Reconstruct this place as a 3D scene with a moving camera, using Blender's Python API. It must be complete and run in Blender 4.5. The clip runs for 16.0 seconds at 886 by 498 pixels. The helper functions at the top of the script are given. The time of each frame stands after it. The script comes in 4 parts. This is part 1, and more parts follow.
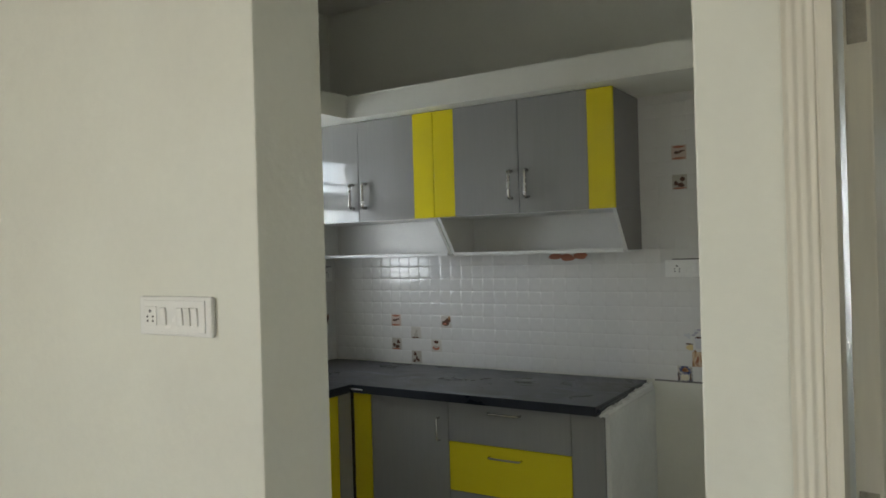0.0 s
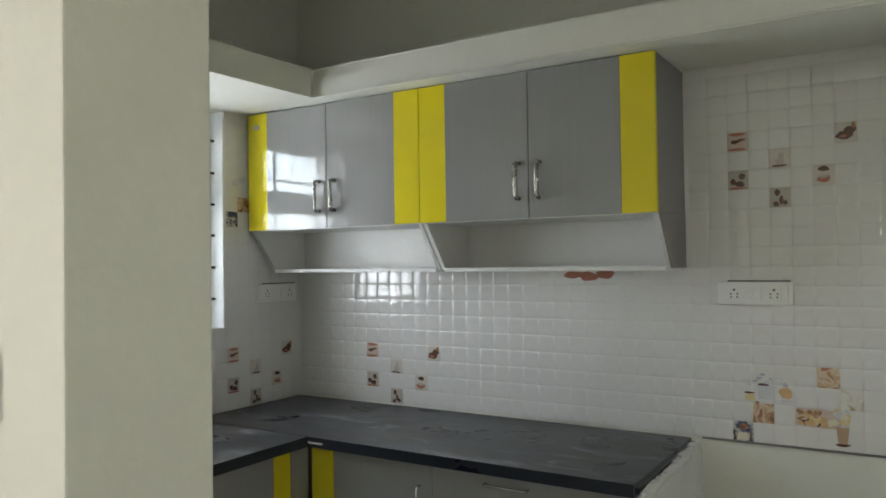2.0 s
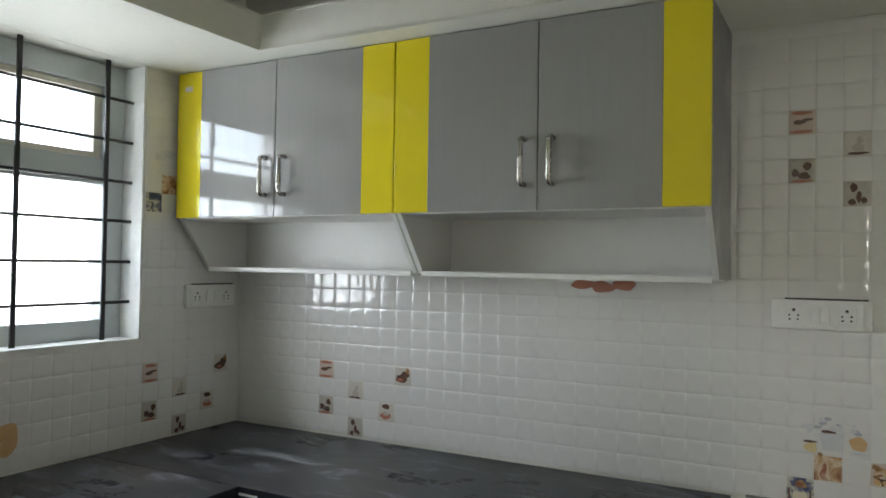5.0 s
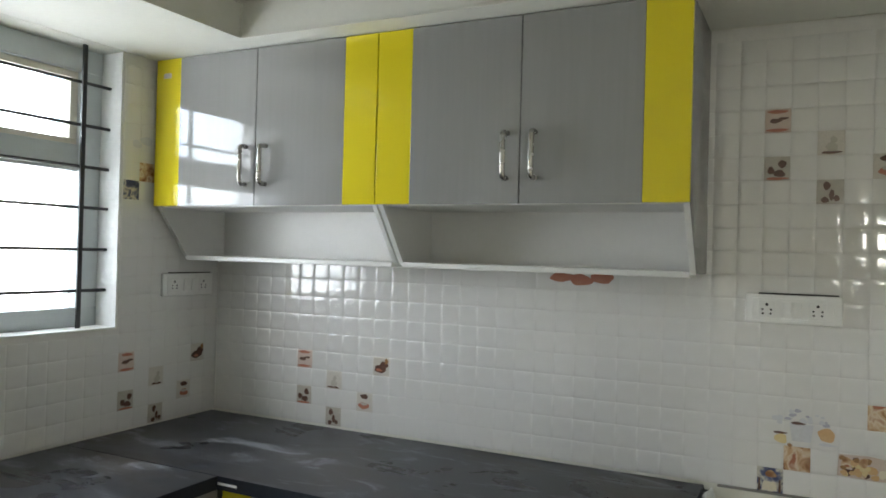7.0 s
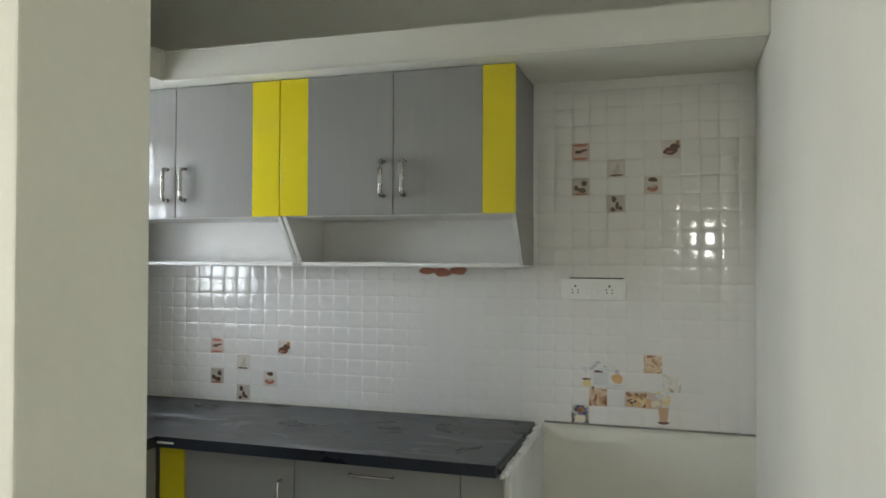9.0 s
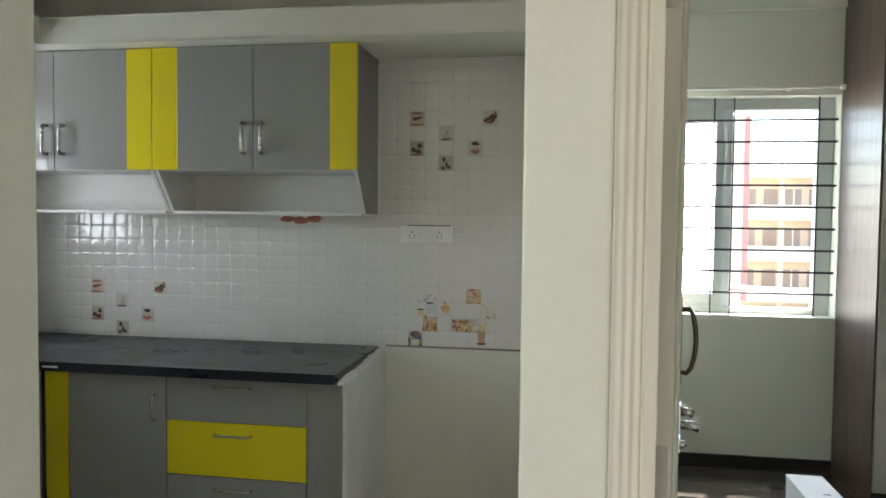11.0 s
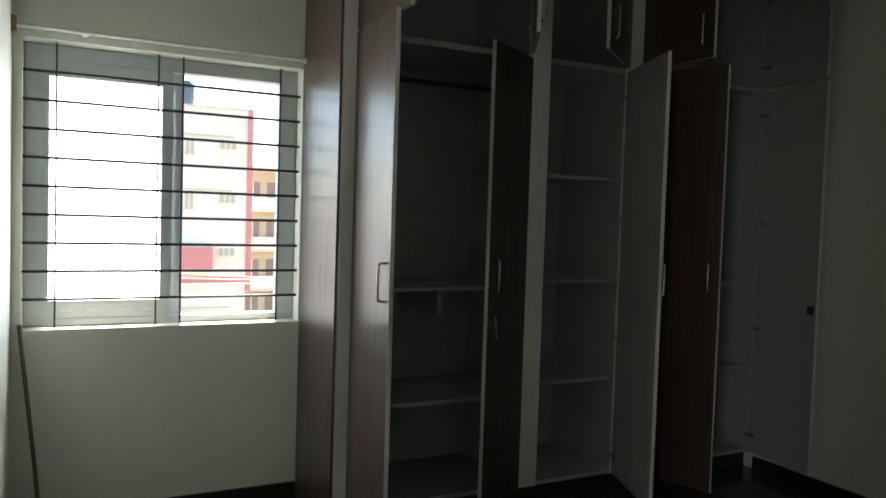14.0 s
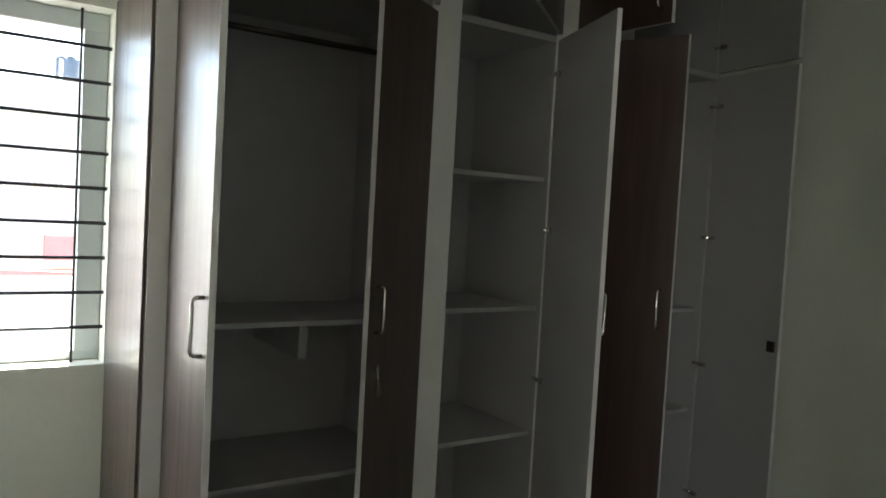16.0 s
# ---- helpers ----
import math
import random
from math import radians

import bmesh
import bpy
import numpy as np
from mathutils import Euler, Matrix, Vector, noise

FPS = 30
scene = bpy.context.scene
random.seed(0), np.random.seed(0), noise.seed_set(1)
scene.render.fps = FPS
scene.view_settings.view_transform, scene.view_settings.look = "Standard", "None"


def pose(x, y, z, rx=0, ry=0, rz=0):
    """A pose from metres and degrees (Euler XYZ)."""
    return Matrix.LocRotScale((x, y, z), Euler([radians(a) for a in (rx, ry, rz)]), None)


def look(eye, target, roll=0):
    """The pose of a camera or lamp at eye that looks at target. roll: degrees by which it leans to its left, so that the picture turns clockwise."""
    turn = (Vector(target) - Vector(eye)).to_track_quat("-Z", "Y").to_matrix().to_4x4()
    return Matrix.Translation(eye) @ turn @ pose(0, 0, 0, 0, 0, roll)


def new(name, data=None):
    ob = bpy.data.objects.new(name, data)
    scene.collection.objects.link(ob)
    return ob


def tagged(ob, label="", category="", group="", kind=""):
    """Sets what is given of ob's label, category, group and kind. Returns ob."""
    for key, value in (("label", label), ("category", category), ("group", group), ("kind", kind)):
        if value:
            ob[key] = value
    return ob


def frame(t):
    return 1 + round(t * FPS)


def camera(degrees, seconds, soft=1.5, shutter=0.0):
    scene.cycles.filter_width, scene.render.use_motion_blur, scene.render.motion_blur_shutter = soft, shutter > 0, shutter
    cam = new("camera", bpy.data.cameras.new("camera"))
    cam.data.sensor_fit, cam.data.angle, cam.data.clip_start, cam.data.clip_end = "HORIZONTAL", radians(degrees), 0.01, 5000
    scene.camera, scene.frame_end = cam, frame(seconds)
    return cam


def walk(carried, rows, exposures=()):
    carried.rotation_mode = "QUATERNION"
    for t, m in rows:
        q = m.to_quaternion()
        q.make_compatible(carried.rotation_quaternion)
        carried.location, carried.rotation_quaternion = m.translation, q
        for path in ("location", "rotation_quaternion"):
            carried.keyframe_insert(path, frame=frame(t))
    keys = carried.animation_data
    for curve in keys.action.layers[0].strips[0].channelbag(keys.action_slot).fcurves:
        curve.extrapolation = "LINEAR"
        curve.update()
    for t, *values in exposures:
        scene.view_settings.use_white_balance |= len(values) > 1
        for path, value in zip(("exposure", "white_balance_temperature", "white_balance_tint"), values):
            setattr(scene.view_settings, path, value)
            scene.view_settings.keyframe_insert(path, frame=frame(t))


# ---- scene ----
cam = camera(61.2, 16.0, 1.7)
PATH = [
    (0, (0.001, -0.014, 1.488), (-1.066, 1.678, 1.491), -1.6),
    (0.5, (-0.098, 0.125, 1.489), (-1.113, 1.849, 1.509), -1.3),
    (1, (-0.192, 0.335, 1.497), (-1.22, 2.051, 1.524), -1.2),
    (1.5, (-0.262, 0.476, 1.492), (-1.315, 2.175, 1.53), -1.1),
    (2, (-0.387, 0.677, 1.497), (-1.447, 2.372, 1.532), -0.8),
    (2.5, (-0.486, 0.799, 1.494), (-1.53, 2.504, 1.535), -0.7),
    (3, (-0.560, 0.948, 1.501), (-1.622, 2.641, 1.534), -0.4),
    (3.5, (-0.634, 1.097, 1.51), (-1.722, 2.776, 1.55), 0.0),
    (4, (-0.716, 1.157, 1.503), (-1.787, 2.844, 1.574), 0.5),
    (4.5, (-0.758, 1.161, 1.493), (-1.757, 2.892, 1.557), 0.5),
    (7, (-0.788, 1.138, 1.503), (-1.673, 2.913, 1.517), 1.5),
    (7.5, (-0.745, 1.067, 1.500), (-1.580, 2.883, 1.534), 1.3),
    (8, (-0.691, 0.914, 1.497), (-1.44, 2.769, 1.543), 1.0),
    (10.5, (-0.277, 0.106, 1.466), (-0.684, 2.063, 1.419), 0.2),
    (11, (-0.206, 0.077, 1.462), (-0.537, 2.047, 1.374), 0.6),
    (11.5, (-0.16, 0.083, 1.474), (-0.329, 2.073, 1.366), 0.5),
    (12, (-0.11, 0.107, 1.461), (-0.02, 2.103, 1.363), 0.5),
    (12.5, (-0.065, 0.231, 1.451), (0.261, 2.202, 1.357), 0.9),
    (13, (-0.021, 0.474, 1.458), (0.586, 2.377, 1.361), 1.2),
    (13.5, (0.087, 0.676, 1.442), (0.874, 2.512, 1.341), 1.5),
    (14, (0.25, 0.938, 1.452), (1.146, 2.724, 1.367), 1.8),
    (14.5, (0.401, 1.146, 1.476), (1.353, 2.902, 1.378), 2.8),
    (15, (0.534, 1.399, 1.499), (1.591, 3.094, 1.391), 2.9),
    (15.5, (0.638, 1.588, 1.505), (1.768, 3.236, 1.403), 3.0),
    (16, (0.806, 1.741, 1.507), (1.917, 3.402, 1.417), 3.2),
]
EXPOSURES = [(0.0, 2.42), (1.0, 2.58), (2.0, 2.88), (3.5, 2.9), (4.5, 2.8), (7.0, 3.05), (8.0, 3.05), (10.5, 2.92), (11.5, 2.42), (12.5, 1.85), (13.0, 1.85), (14.0, 2.0), (15.0, 2.1), (15.5, 2.3), (16.0, 3.0)]
walk(cam, [(t, look(eye, target, roll)) for t, eye, target, roll in PATH], EXPOSURES)

# ---- world, sun, large lights ----
world = bpy.data.worlds.new("sky")
scene.world = world
world.use_nodes = True
wn = world.node_tree
sky = wn.nodes.new("ShaderNodeTexSky")
sky.sky_type, sky.sun_disc = "NISHITA", False
sky.sun_elevation, sky.sun_rotation = radians(62), radians(10)
wn.nodes["Background"].inputs[1].default_value = 0.15
wn.links.new(sky.outputs[0], wn.nodes["Background"].inputs[0])
sun = new("sun", bpy.data.lights.new("sun", "SUN"))
sun.data.energy, sun.data.angle, sun.data.color = 5.0, radians(0.5), (1.0, 0.95, 0.87)
sun.matrix_world = look((2.0, 12.0, 20.0), (2.0 - 0.174 * 4.7, 12.0 - 0.985 * 4.7, 20.0 - 8.83))


def opening_light(name, eye, target, w, h, watts, colour=(0.93, 0.97, 1.0)):
    """An area lamp at one opening, in place of sky light."""
    lamp = new(name, bpy.data.lights.new(name, "AREA"))
    lamp.data.shape, lamp.data.size, lamp.data.size_y = "RECTANGLE", w, h
    lamp.data.energy, lamp.data.color = watts, colour
    lamp.matrix_world = look(eye, target)
    return lamp


opening_light("kitchen_window_light", (-3.20, 2.52, 1.70), (0, 2.52, 2.55), 0.78, 0.92, 3.3, (0.88, 0.94, 1.0))
opening_light("bedroom_window_light", (0.40, 4.90, 1.52), (0.40, 0, 1.52), 0.60, 1.22, 6.4, (0.92, 0.98, 1.0))
# Two fill lamps added to brighten the hall; their openings are made up.
opening_light("hall_west_fill", (-3.95, -2.4, 1.5), (0, -2.4, 1.5), 1.1, 1.5, 12.6, (1.0, 0.985, 0.95))
opening_light("hall_south_fill", (2.0, -3.12, 1.10), (2.0, 0, 1.10), 0.76, 1.95, 1.5, (1.0, 0.985, 0.95))
opening_light("hall_opening_light", (-0.22, -3.12, 1.72), (-0.22, 0, 1.72), 0.14, 0.40, 0.36, (1.0, 0.97, 0.9))

# ---- materials ----


def material(name, colour, rough=0.5, metal=0.0, spots=None, spot_amount=0.3, scale=6.0, grain=90.0, bump=0.05, coat=0.0, stretch=(1, 1, 1), spread=0.12, spec=0.5):
    """A surface with a broad and a fine variation of its colour, gloss and relief."""
    m = bpy.data.materials.new(name)
    m.use_nodes = True
    n, l = m.node_tree.nodes, m.node_tree.links
    b = n["Principled BSDF"]
    b.inputs["Metallic"].default_value = metal
    b.inputs["Coat Weight"].default_value = coat
    b.inputs["Coat Roughness"].default_value = 0.24
    b.inputs["Specular IOR Level"].default_value = spec
    co = n.new("ShaderNodeTexCoord")
    mp = n.new("ShaderNodeMapping")
    mp.inputs["Scale"].default_value = stretch
    l.new(co.outputs["Object"], mp.inputs[0])
    big, fine = n.new("ShaderNodeTexNoise"), n.new("ShaderNodeTexNoise")
    for t, s, d in ((big, scale, 5), (fine, grain, 3)):
        t.inputs["Scale"].default_value, t.inputs["Detail"].default_value = s, d
        l.new(mp.outputs[0], t.inputs["Vector"])
    ramp = n.new("ShaderNodeValToRGB")
    ramp.color_ramp.elements[0].position, ramp.color_ramp.elements[1].position = 0.35, 0.72
    l.new(big.outputs["Fac"], ramp.inputs[0])
    amount = n.new("ShaderNodeMath")
    amount.operation = "MULTIPLY"
    amount.inputs[1].default_value = spot_amount
    l.new(ramp.outputs[0], amount.inputs[0])
    mix = n.new("ShaderNodeMix")
    mix.data_type = "RGBA"
    mix.inputs["A"].default_value = (*colour, 1)
    mix.inputs["B"].default_value = (*(spots or [c * 0.8 for c in colour]), 1)
    l.new(amount.outputs[0], mix.inputs["Factor"])
    fmap = n.new("ShaderNodeMapRange")
    fmap.inputs["To Min"].default_value, fmap.inputs["To Max"].default_value = 1 - spread, 1 + spread
    l.new(fine.outputs["Fac"], fmap.inputs["Value"])
    mul = n.new("ShaderNodeMix")
    mul.data_type, mul.blend_type = "RGBA", "MULTIPLY"
    mul.inputs["Factor"].default_value = 1.0
    l.new(mix.outputs["Result"], mul.inputs["A"])
    l.new(fmap.outputs[0], mul.inputs["B"])
    l.new(mul.outputs["Result"], b.inputs["Base Color"])
    rmap = n.new("ShaderNodeMapRange")
    rmap.inputs["To Min"].default_value, rmap.inputs["To Max"].default_value = rough * 0.75, min(1, rough * 1.3)
    l.new(big.outputs["Fac"], rmap.inputs["Value"])
    l.new(rmap.outputs[0], b.inputs["Roughness"])
    if bump:
        bp = n.new("ShaderNodeBump")
        bp.inputs["Strength"].default_value, bp.inputs["Distance"].default_value = bump, 0.01
        l.new(fine.outputs["Fac"], bp.inputs["Height"])
        l.new(bp.outputs[0], b.inputs["Normal"])
    return m


def printed(name, colours, scale):
    """A printed picture on glazed tile: irregular patches of colour."""
    m = bpy.data.materials.new(name)
    m.use_nodes = True
    n, l = m.node_tree.nodes, m.node_tree.links
    b = n["Principled BSDF"]
    b.inputs["Roughness"].default_value = 0.15
    co, info = n.new("ShaderNodeTexCoord"), n.new("ShaderNodeObjectInfo")
    add = n.new("ShaderNodeVectorMath")
    l.new(co.outputs["Object"], add.inputs[0])
    times = n.new("ShaderNodeMath")
    times.operation, times.inputs[1].default_value = "MULTIPLY", 20.0
    l.new(info.outputs["Random"], times.inputs[0])
    l.new(times.outputs[0], add.inputs[1])
    noi = n.new("ShaderNodeTexNoise")
    noi.inputs["Scale"].default_value, noi.inputs["Detail"].default_value, noi.inputs["Distortion"].default_value = scale, 3, 0.8
    l.new(add.outputs[0], noi.inputs["Vector"])
    ramp = n.new("ShaderNodeValToRGB")
    while len(ramp.color_ramp.elements) < len(colours):
        ramp.color_ramp.elements.new(0.5)
    for i, c in enumerate(colours):
        e = ramp.color_ramp.elements[i]
        e.position, e.color = 0.36 + 0.28 * i / (len(colours) - 1), (*c, 1)
    l.new(noi.outputs["Fac"], ramp.inputs[0])
    l.new(ramp.outputs[0], b.inputs["Base Color"])
    return m


PAINT = material("cream wall paint", (0.73, 0.725, 0.645), 0.55, spots=(0.66, 0.64, 0.57), spot_amount=0.5, scale=2.2, grain=45, bump=0.10, spread=0.03)
ROOM_PAINT = material("pale green-grey wall paint", (0.73, 0.74, 0.65), 0.6, spots=(0.67, 0.68, 0.59), spot_amount=0.5, scale=2.0, grain=45, bump=0.10, spread=0.03)
PLASTER = material("white rough plaster", (0.78, 0.79, 0.77), 0.75, spots=(0.62, 0.62, 0.6), spot_amount=0.5, scale=4, grain=40, bump=0.25, spread=0.06)
CEILING = material("ceiling paint", (0.70, 0.68, 0.62), 0.7, scale=1.5, spot_amount=0.3, bump=0.08, spread=0.03)
JAMB = material("cream enamel on wood", (0.70, 0.66, 0.56), 0.52, spots=(0.58, 0.53, 0.44), spot_amount=0.55, scale=3.0, grain=14, bump=0.10, stretch=(6, 6, 0.5), spread=0.08)
GREY = material("grey gloss laminate", (0.275, 0.270, 0.260), 0.05, spots=(0.25, 0.247, 0.245), scale=3, grain=90, bump=0.012, stretch=(1, 1, 0.04), spread=0.05, spec=0.7)
DGREY = material("grey satin laminate side", (0.22, 0.21, 0.20), 0.22, scale=3, grain=300, bump=0.01, spread=0.06)
YELLOW = material("yellow gloss laminate", (0.70, 0.58, 0.022), 0.12, spots=(0.66, 0.55, 0.025), scale=4, grain=300, bump=0.01, spread=0.03)
WHITE = material("white melamine", (0.70, 0.69, 0.66), 0.38, spots=(0.62, 0.61, 0.58), spot_amount=0.5, scale=3, grain=60, bump=0.02, spread=0.03)
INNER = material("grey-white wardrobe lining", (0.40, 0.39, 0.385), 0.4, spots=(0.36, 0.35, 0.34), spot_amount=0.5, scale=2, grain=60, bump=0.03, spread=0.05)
WOOD = material("dark brown wood-grain laminate", (0.070, 0.038, 0.028), 0.36, spots=(0.030, 0.017, 0.013), spot_amount=0.8, scale=2.6, grain=20, bump=0.18, stretch=(14, 14, 0.8), spread=0.40, spec=0.9, coat=0.5)
GRANITE = material("black granite", (0.012, 0.014, 0.020), 0.28, spots=(0.035, 0.040, 0.052), spot_amount=0.6, scale=3.0, grain=160, bump=0.01, spread=0.4, spec=0.3)


def add_dust(m, colour, scale, stretch, low, high, most):
    """Lays wiped, uneven dust over a surface: more colour and less gloss where it lies."""
    n, l = m.node_tree.nodes, m.node_tree.links
    b = n["Principled BSDF"]
    co, mp = n.new("ShaderNodeTexCoord"), n.new("ShaderNodeMapping")
    mp.inputs["Scale"].default_value, mp.inputs["Rotation"].default_value = stretch, (0, 0, radians(24))
    l.new(co.outputs["Object"], mp.inputs[0])
    noi = n.new("ShaderNodeTexNoise")
    noi.inputs["Scale"].default_value, noi.inputs["Detail"].default_value, noi.inputs["Roughness"].default_value, noi.inputs["Distortion"].default_value = scale, 7, 0.62, 1.1
    l.new(mp.outputs[0], noi.inputs["Vector"])
    geo, axes, settle = n.new("ShaderNodeNewGeometry"), n.new("ShaderNodeSeparateXYZ"), n.new("ShaderNodeMath")
    l.new(geo.outputs["Normal"], axes.inputs[0])
    settle.operation, settle.use_clamp = "MULTIPLY", True
    l.new(noi.outputs["Fac"], settle.inputs[0])
    l.new(axes.outputs["Z"], settle.inputs[1])
    fac = n.new("ShaderNodeMapRange")
    fac.inputs["From Min"].default_value, fac.inputs["From Max"].default_value, fac.inputs["To Max"].default_value = low, high, most
    l.new(settle.outputs[0], fac.inputs["Value"])
    mix = n.new("ShaderNodeMix")
    mix.data_type = "RGBA"
    mix.inputs["B"].default_value = (*colour, 1)
    l.new(b.inputs["Base Color"].links[0].from_socket, mix.inputs["A"])
    l.new(fac.outputs[0], mix.inputs["Factor"])
    l.new(mix.outputs["Result"], b.inputs["Base Color"])
    gloss = n.new("ShaderNodeMix")
    gloss.inputs["B"].default_value = 0.7
    l.new(b.inputs["Roughness"].links[0].from_socket, gloss.inputs["A"])
    l.new(fac.outputs[0], gloss.inputs["Factor"])
    l.new(gloss.outputs["Result"], b.inputs["Roughness"])


add_dust(GRANITE, (0.16, 0.135, 0.11), 1.6, (1, 1.5, 1), 0.50, 0.72, 0.55)
add_dust(GRANITE, (0.26, 0.27, 0.29), 4.5, (1, 2.6, 1), 0.53, 0.70, 0.95)
FLOOR = material("dark brown stone floor", (0.060, 0.052, 0.046), 0.2, spots=(0.11, 0.10, 0.09), spot_amount=0.6, scale=4, grain=60, bump=0.03, spread=0.3)
# Pale colour chosen so the unseen floor throws light upward.
TILE_FLOOR = material("cream bounce floor tile", (0.58, 0.54, 0.47), 0.2, spots=(0.50, 0.46, 0.40), scale=3, grain=40, bump=0.01, spread=0.05)
SKIRT = material("black granite skirting", (0.014, 0.013, 0.013), 0.3, scale=6, grain=120, bump=0.02, spread=0.3)
CHROME = material("brushed steel", (0.62, 0.60, 0.57), 0.2, metal=1.0, scale=30, grain=200, bump=0.01)
STEEL = material("dull steel", (0.46, 0.44, 0.41), 0.26, metal=1.0, scale=30, grain=200, bump=0.01)
DARK_METAL = material("aged bronze", (0.10, 0.085, 0.07), 0.35, metal=0.8, scale=20, grain=150, bump=0.03)
IRON = material("black painted iron", (0.018, 0.018, 0.02), 0.42, scale=20, grain=120, bump=0.06)
UPVC = material("grey-white window profile", (0.56, 0.60, 0.60), 0.35, spots=(0.48, 0.52, 0.53), scale=5, grain=80, bump=0.02, spread=0.04)
PLATE = material("white switch plastic", (0.84, 0.83, 0.80), 0.25, scale=10, grain=100, bump=0.0, spread=0.02)
HOLE = material("dark slot", (0.02, 0.018, 0.016), 0.6, bump=0.0)
TILE = material("glazed white wall tile", (0.71, 0.695, 0.67), 0.045, spots=(0.68, 0.66, 0.63), spot_amount=0.4, scale=2.5, grain=14, bump=0.02, spread=0.03, spec=1.0)
GROUT = material("tile joint", (0.70, 0.68, 0.65), 0.3, scale=6, bump=0.05, spread=0.06)
CARTON = material("white card box", (0.75, 0.78, 0.80), 0.5, scale=5, bump=0.03, spread=0.03)
PALE_SPICE = printed("printed pale picture", [(0.40, 0.32, 0.20), (0.64, 0.60, 0.55), (0.70, 0.68, 0.64), (0.58, 0.52, 0.44)], 22)
BAKED = printed("printed bread picture", [(0.24, 0.10, 0.04), (0.50, 0.31, 0.17), (0.66, 0.53, 0.38), (0.34, 0.13, 0.07)], 22)
NAVY = printed("printed blue picture", [(0.05, 0.06, 0.13), (0.12, 0.13, 0.22), (0.60, 0.55, 0.45), (0.09, 0.10, 0.18)], 26)
ORANGE = material("printed orange", (0.58, 0.35, 0.16), 0.15, spots=(0.68, 0.54, 0.36), scale=30, grain=200, bump=0.0)
RED = material("printed red fruit", (0.38, 0.14, 0.09), 0.15, spots=(0.50, 0.28, 0.19), scale=30, grain=200, bump=0.0)
LEMON = material("printed yellow fruit", (0.66, 0.52, 0.25), 0.15, spots=(0.70, 0.63, 0.44), scale=30, grain=200, bump=0.0)
KIWI = material("printed brown fruit", (0.32, 0.18, 0.08), 0.15, spots=(0.20, 0.10, 0.05), scale=40, grain=200, bump=0.0)
ROSE = material("printed rose ground", (0.56, 0.44, 0.37), 0.12, spots=(0.66, 0.56, 0.48), scale=40, grain=200, bump=0.0)
HAZE = material("printed pale ground", (0.60, 0.56, 0.50), 0.10, spots=(0.50, 0.45, 0.39), scale=35, grain=200, bump=0.0)
ASH = material("printed ash ground", (0.48, 0.44, 0.38), 0.12, spots=(0.30, 0.25, 0.20), scale=45, grain=200, bump=0.0)
UMBER = material("printed dark brown", (0.10, 0.055, 0.04), 0.12, spots=(0.22, 0.11, 0.08), scale=60, grain=200, bump=0.0)
LILAC = material("printed grey lilac", (0.40, 0.39, 0.46), 0.15, spots=(0.52, 0.50, 0.53), scale=40, grain=200, bump=0.0)
CREAM = material("printed cream", (0.70, 0.64, 0.50), 0.15, spots=(0.60, 0.53, 0.40), scale=40, grain=200, bump=0.0)
TERRA = material("printed terracotta", (0.50, 0.34, 0.22), 0.15, spots=(0.40, 0.25, 0.15), scale=30, grain=200, bump=0.0)
PALEGREY = material("printed grey flowers", (0.60, 0.60, 0.62), 0.15, spots=(0.45, 0.44, 0.45), scale=40, grain=200, bump=0.0)
FACADE = material("pale cream render", (0.92, 0.82, 0.63), 0.8, scale=0.3, grain=3, bump=0.1, spread=0.05)
FACADE_TAN = material("tan render", (0.74, 0.62, 0.47), 0.8, scale=0.3, grain=3, bump=0.1, spread=0.08)
# Outdoor glare is put into this red as a paler, pinker tone.
FACADE_RED = material("red paint paled by glare", (0.72, 0.26, 0.22), 0.6, scale=0.5, grain=5, bump=0.05)
# Window sheets carry sky glare in their pale colour.
FACADE_DARK = material("grilled window paled by glare", (0.62, 0.51, 0.37), 0.5, scale=1, bump=0.0)
# Flat sheets whose dark colour stands for the shade inside the openings.
OPENING = material("shaded balcony opening", (0.36, 0.29, 0.24), 0.4, scale=1, bump=0.0)
TANK = material("dark blue water tank", (0.07, 0.10, 0.14), 0.5, scale=1, bump=0.0)
GROUND = material("dusty road", (0.20, 0.17, 0.14), 0.9, scale=0.1, grain=2, bump=0.1)
glass = bpy.data.materials.new("window glass")
glass.use_nodes = True
gb = glass.node_tree.nodes["Principled BSDF"]
gb.inputs["Transmission Weight"].default_value, gb.inputs["Roughness"].default_value, gb.inputs["IOR"].default_value = 1.0, 0.0, 1.45

# ---- shape helpers ----


def mesh_of(bm, name, mat):
    me = bpy.data.meshes.new(name)
    bmesh.ops.recalc_face_normals(bm, faces=bm.faces)
    bm.to_mesh(me)
    bm.free()
    me.materials.append(mat)
    return me


def part(name, bm, mat, parent=None, label="", smooth=False):
    ob = new(name, mesh_of(bm, name, mat))
    if smooth:
        for p in ob.data.polygons:
            p.use_smooth = True
    if parent:
        ob.parent = parent
    return tagged(ob, label)


def thing(name, label, category, at=(0, 0, 0), group="", kind=""):
    ob = new(name)
    ob.location = at
    ob.empty_display_size = 0.1
    bpy.context.view_layer.update()
    return tagged(ob, label, category, group, kind)


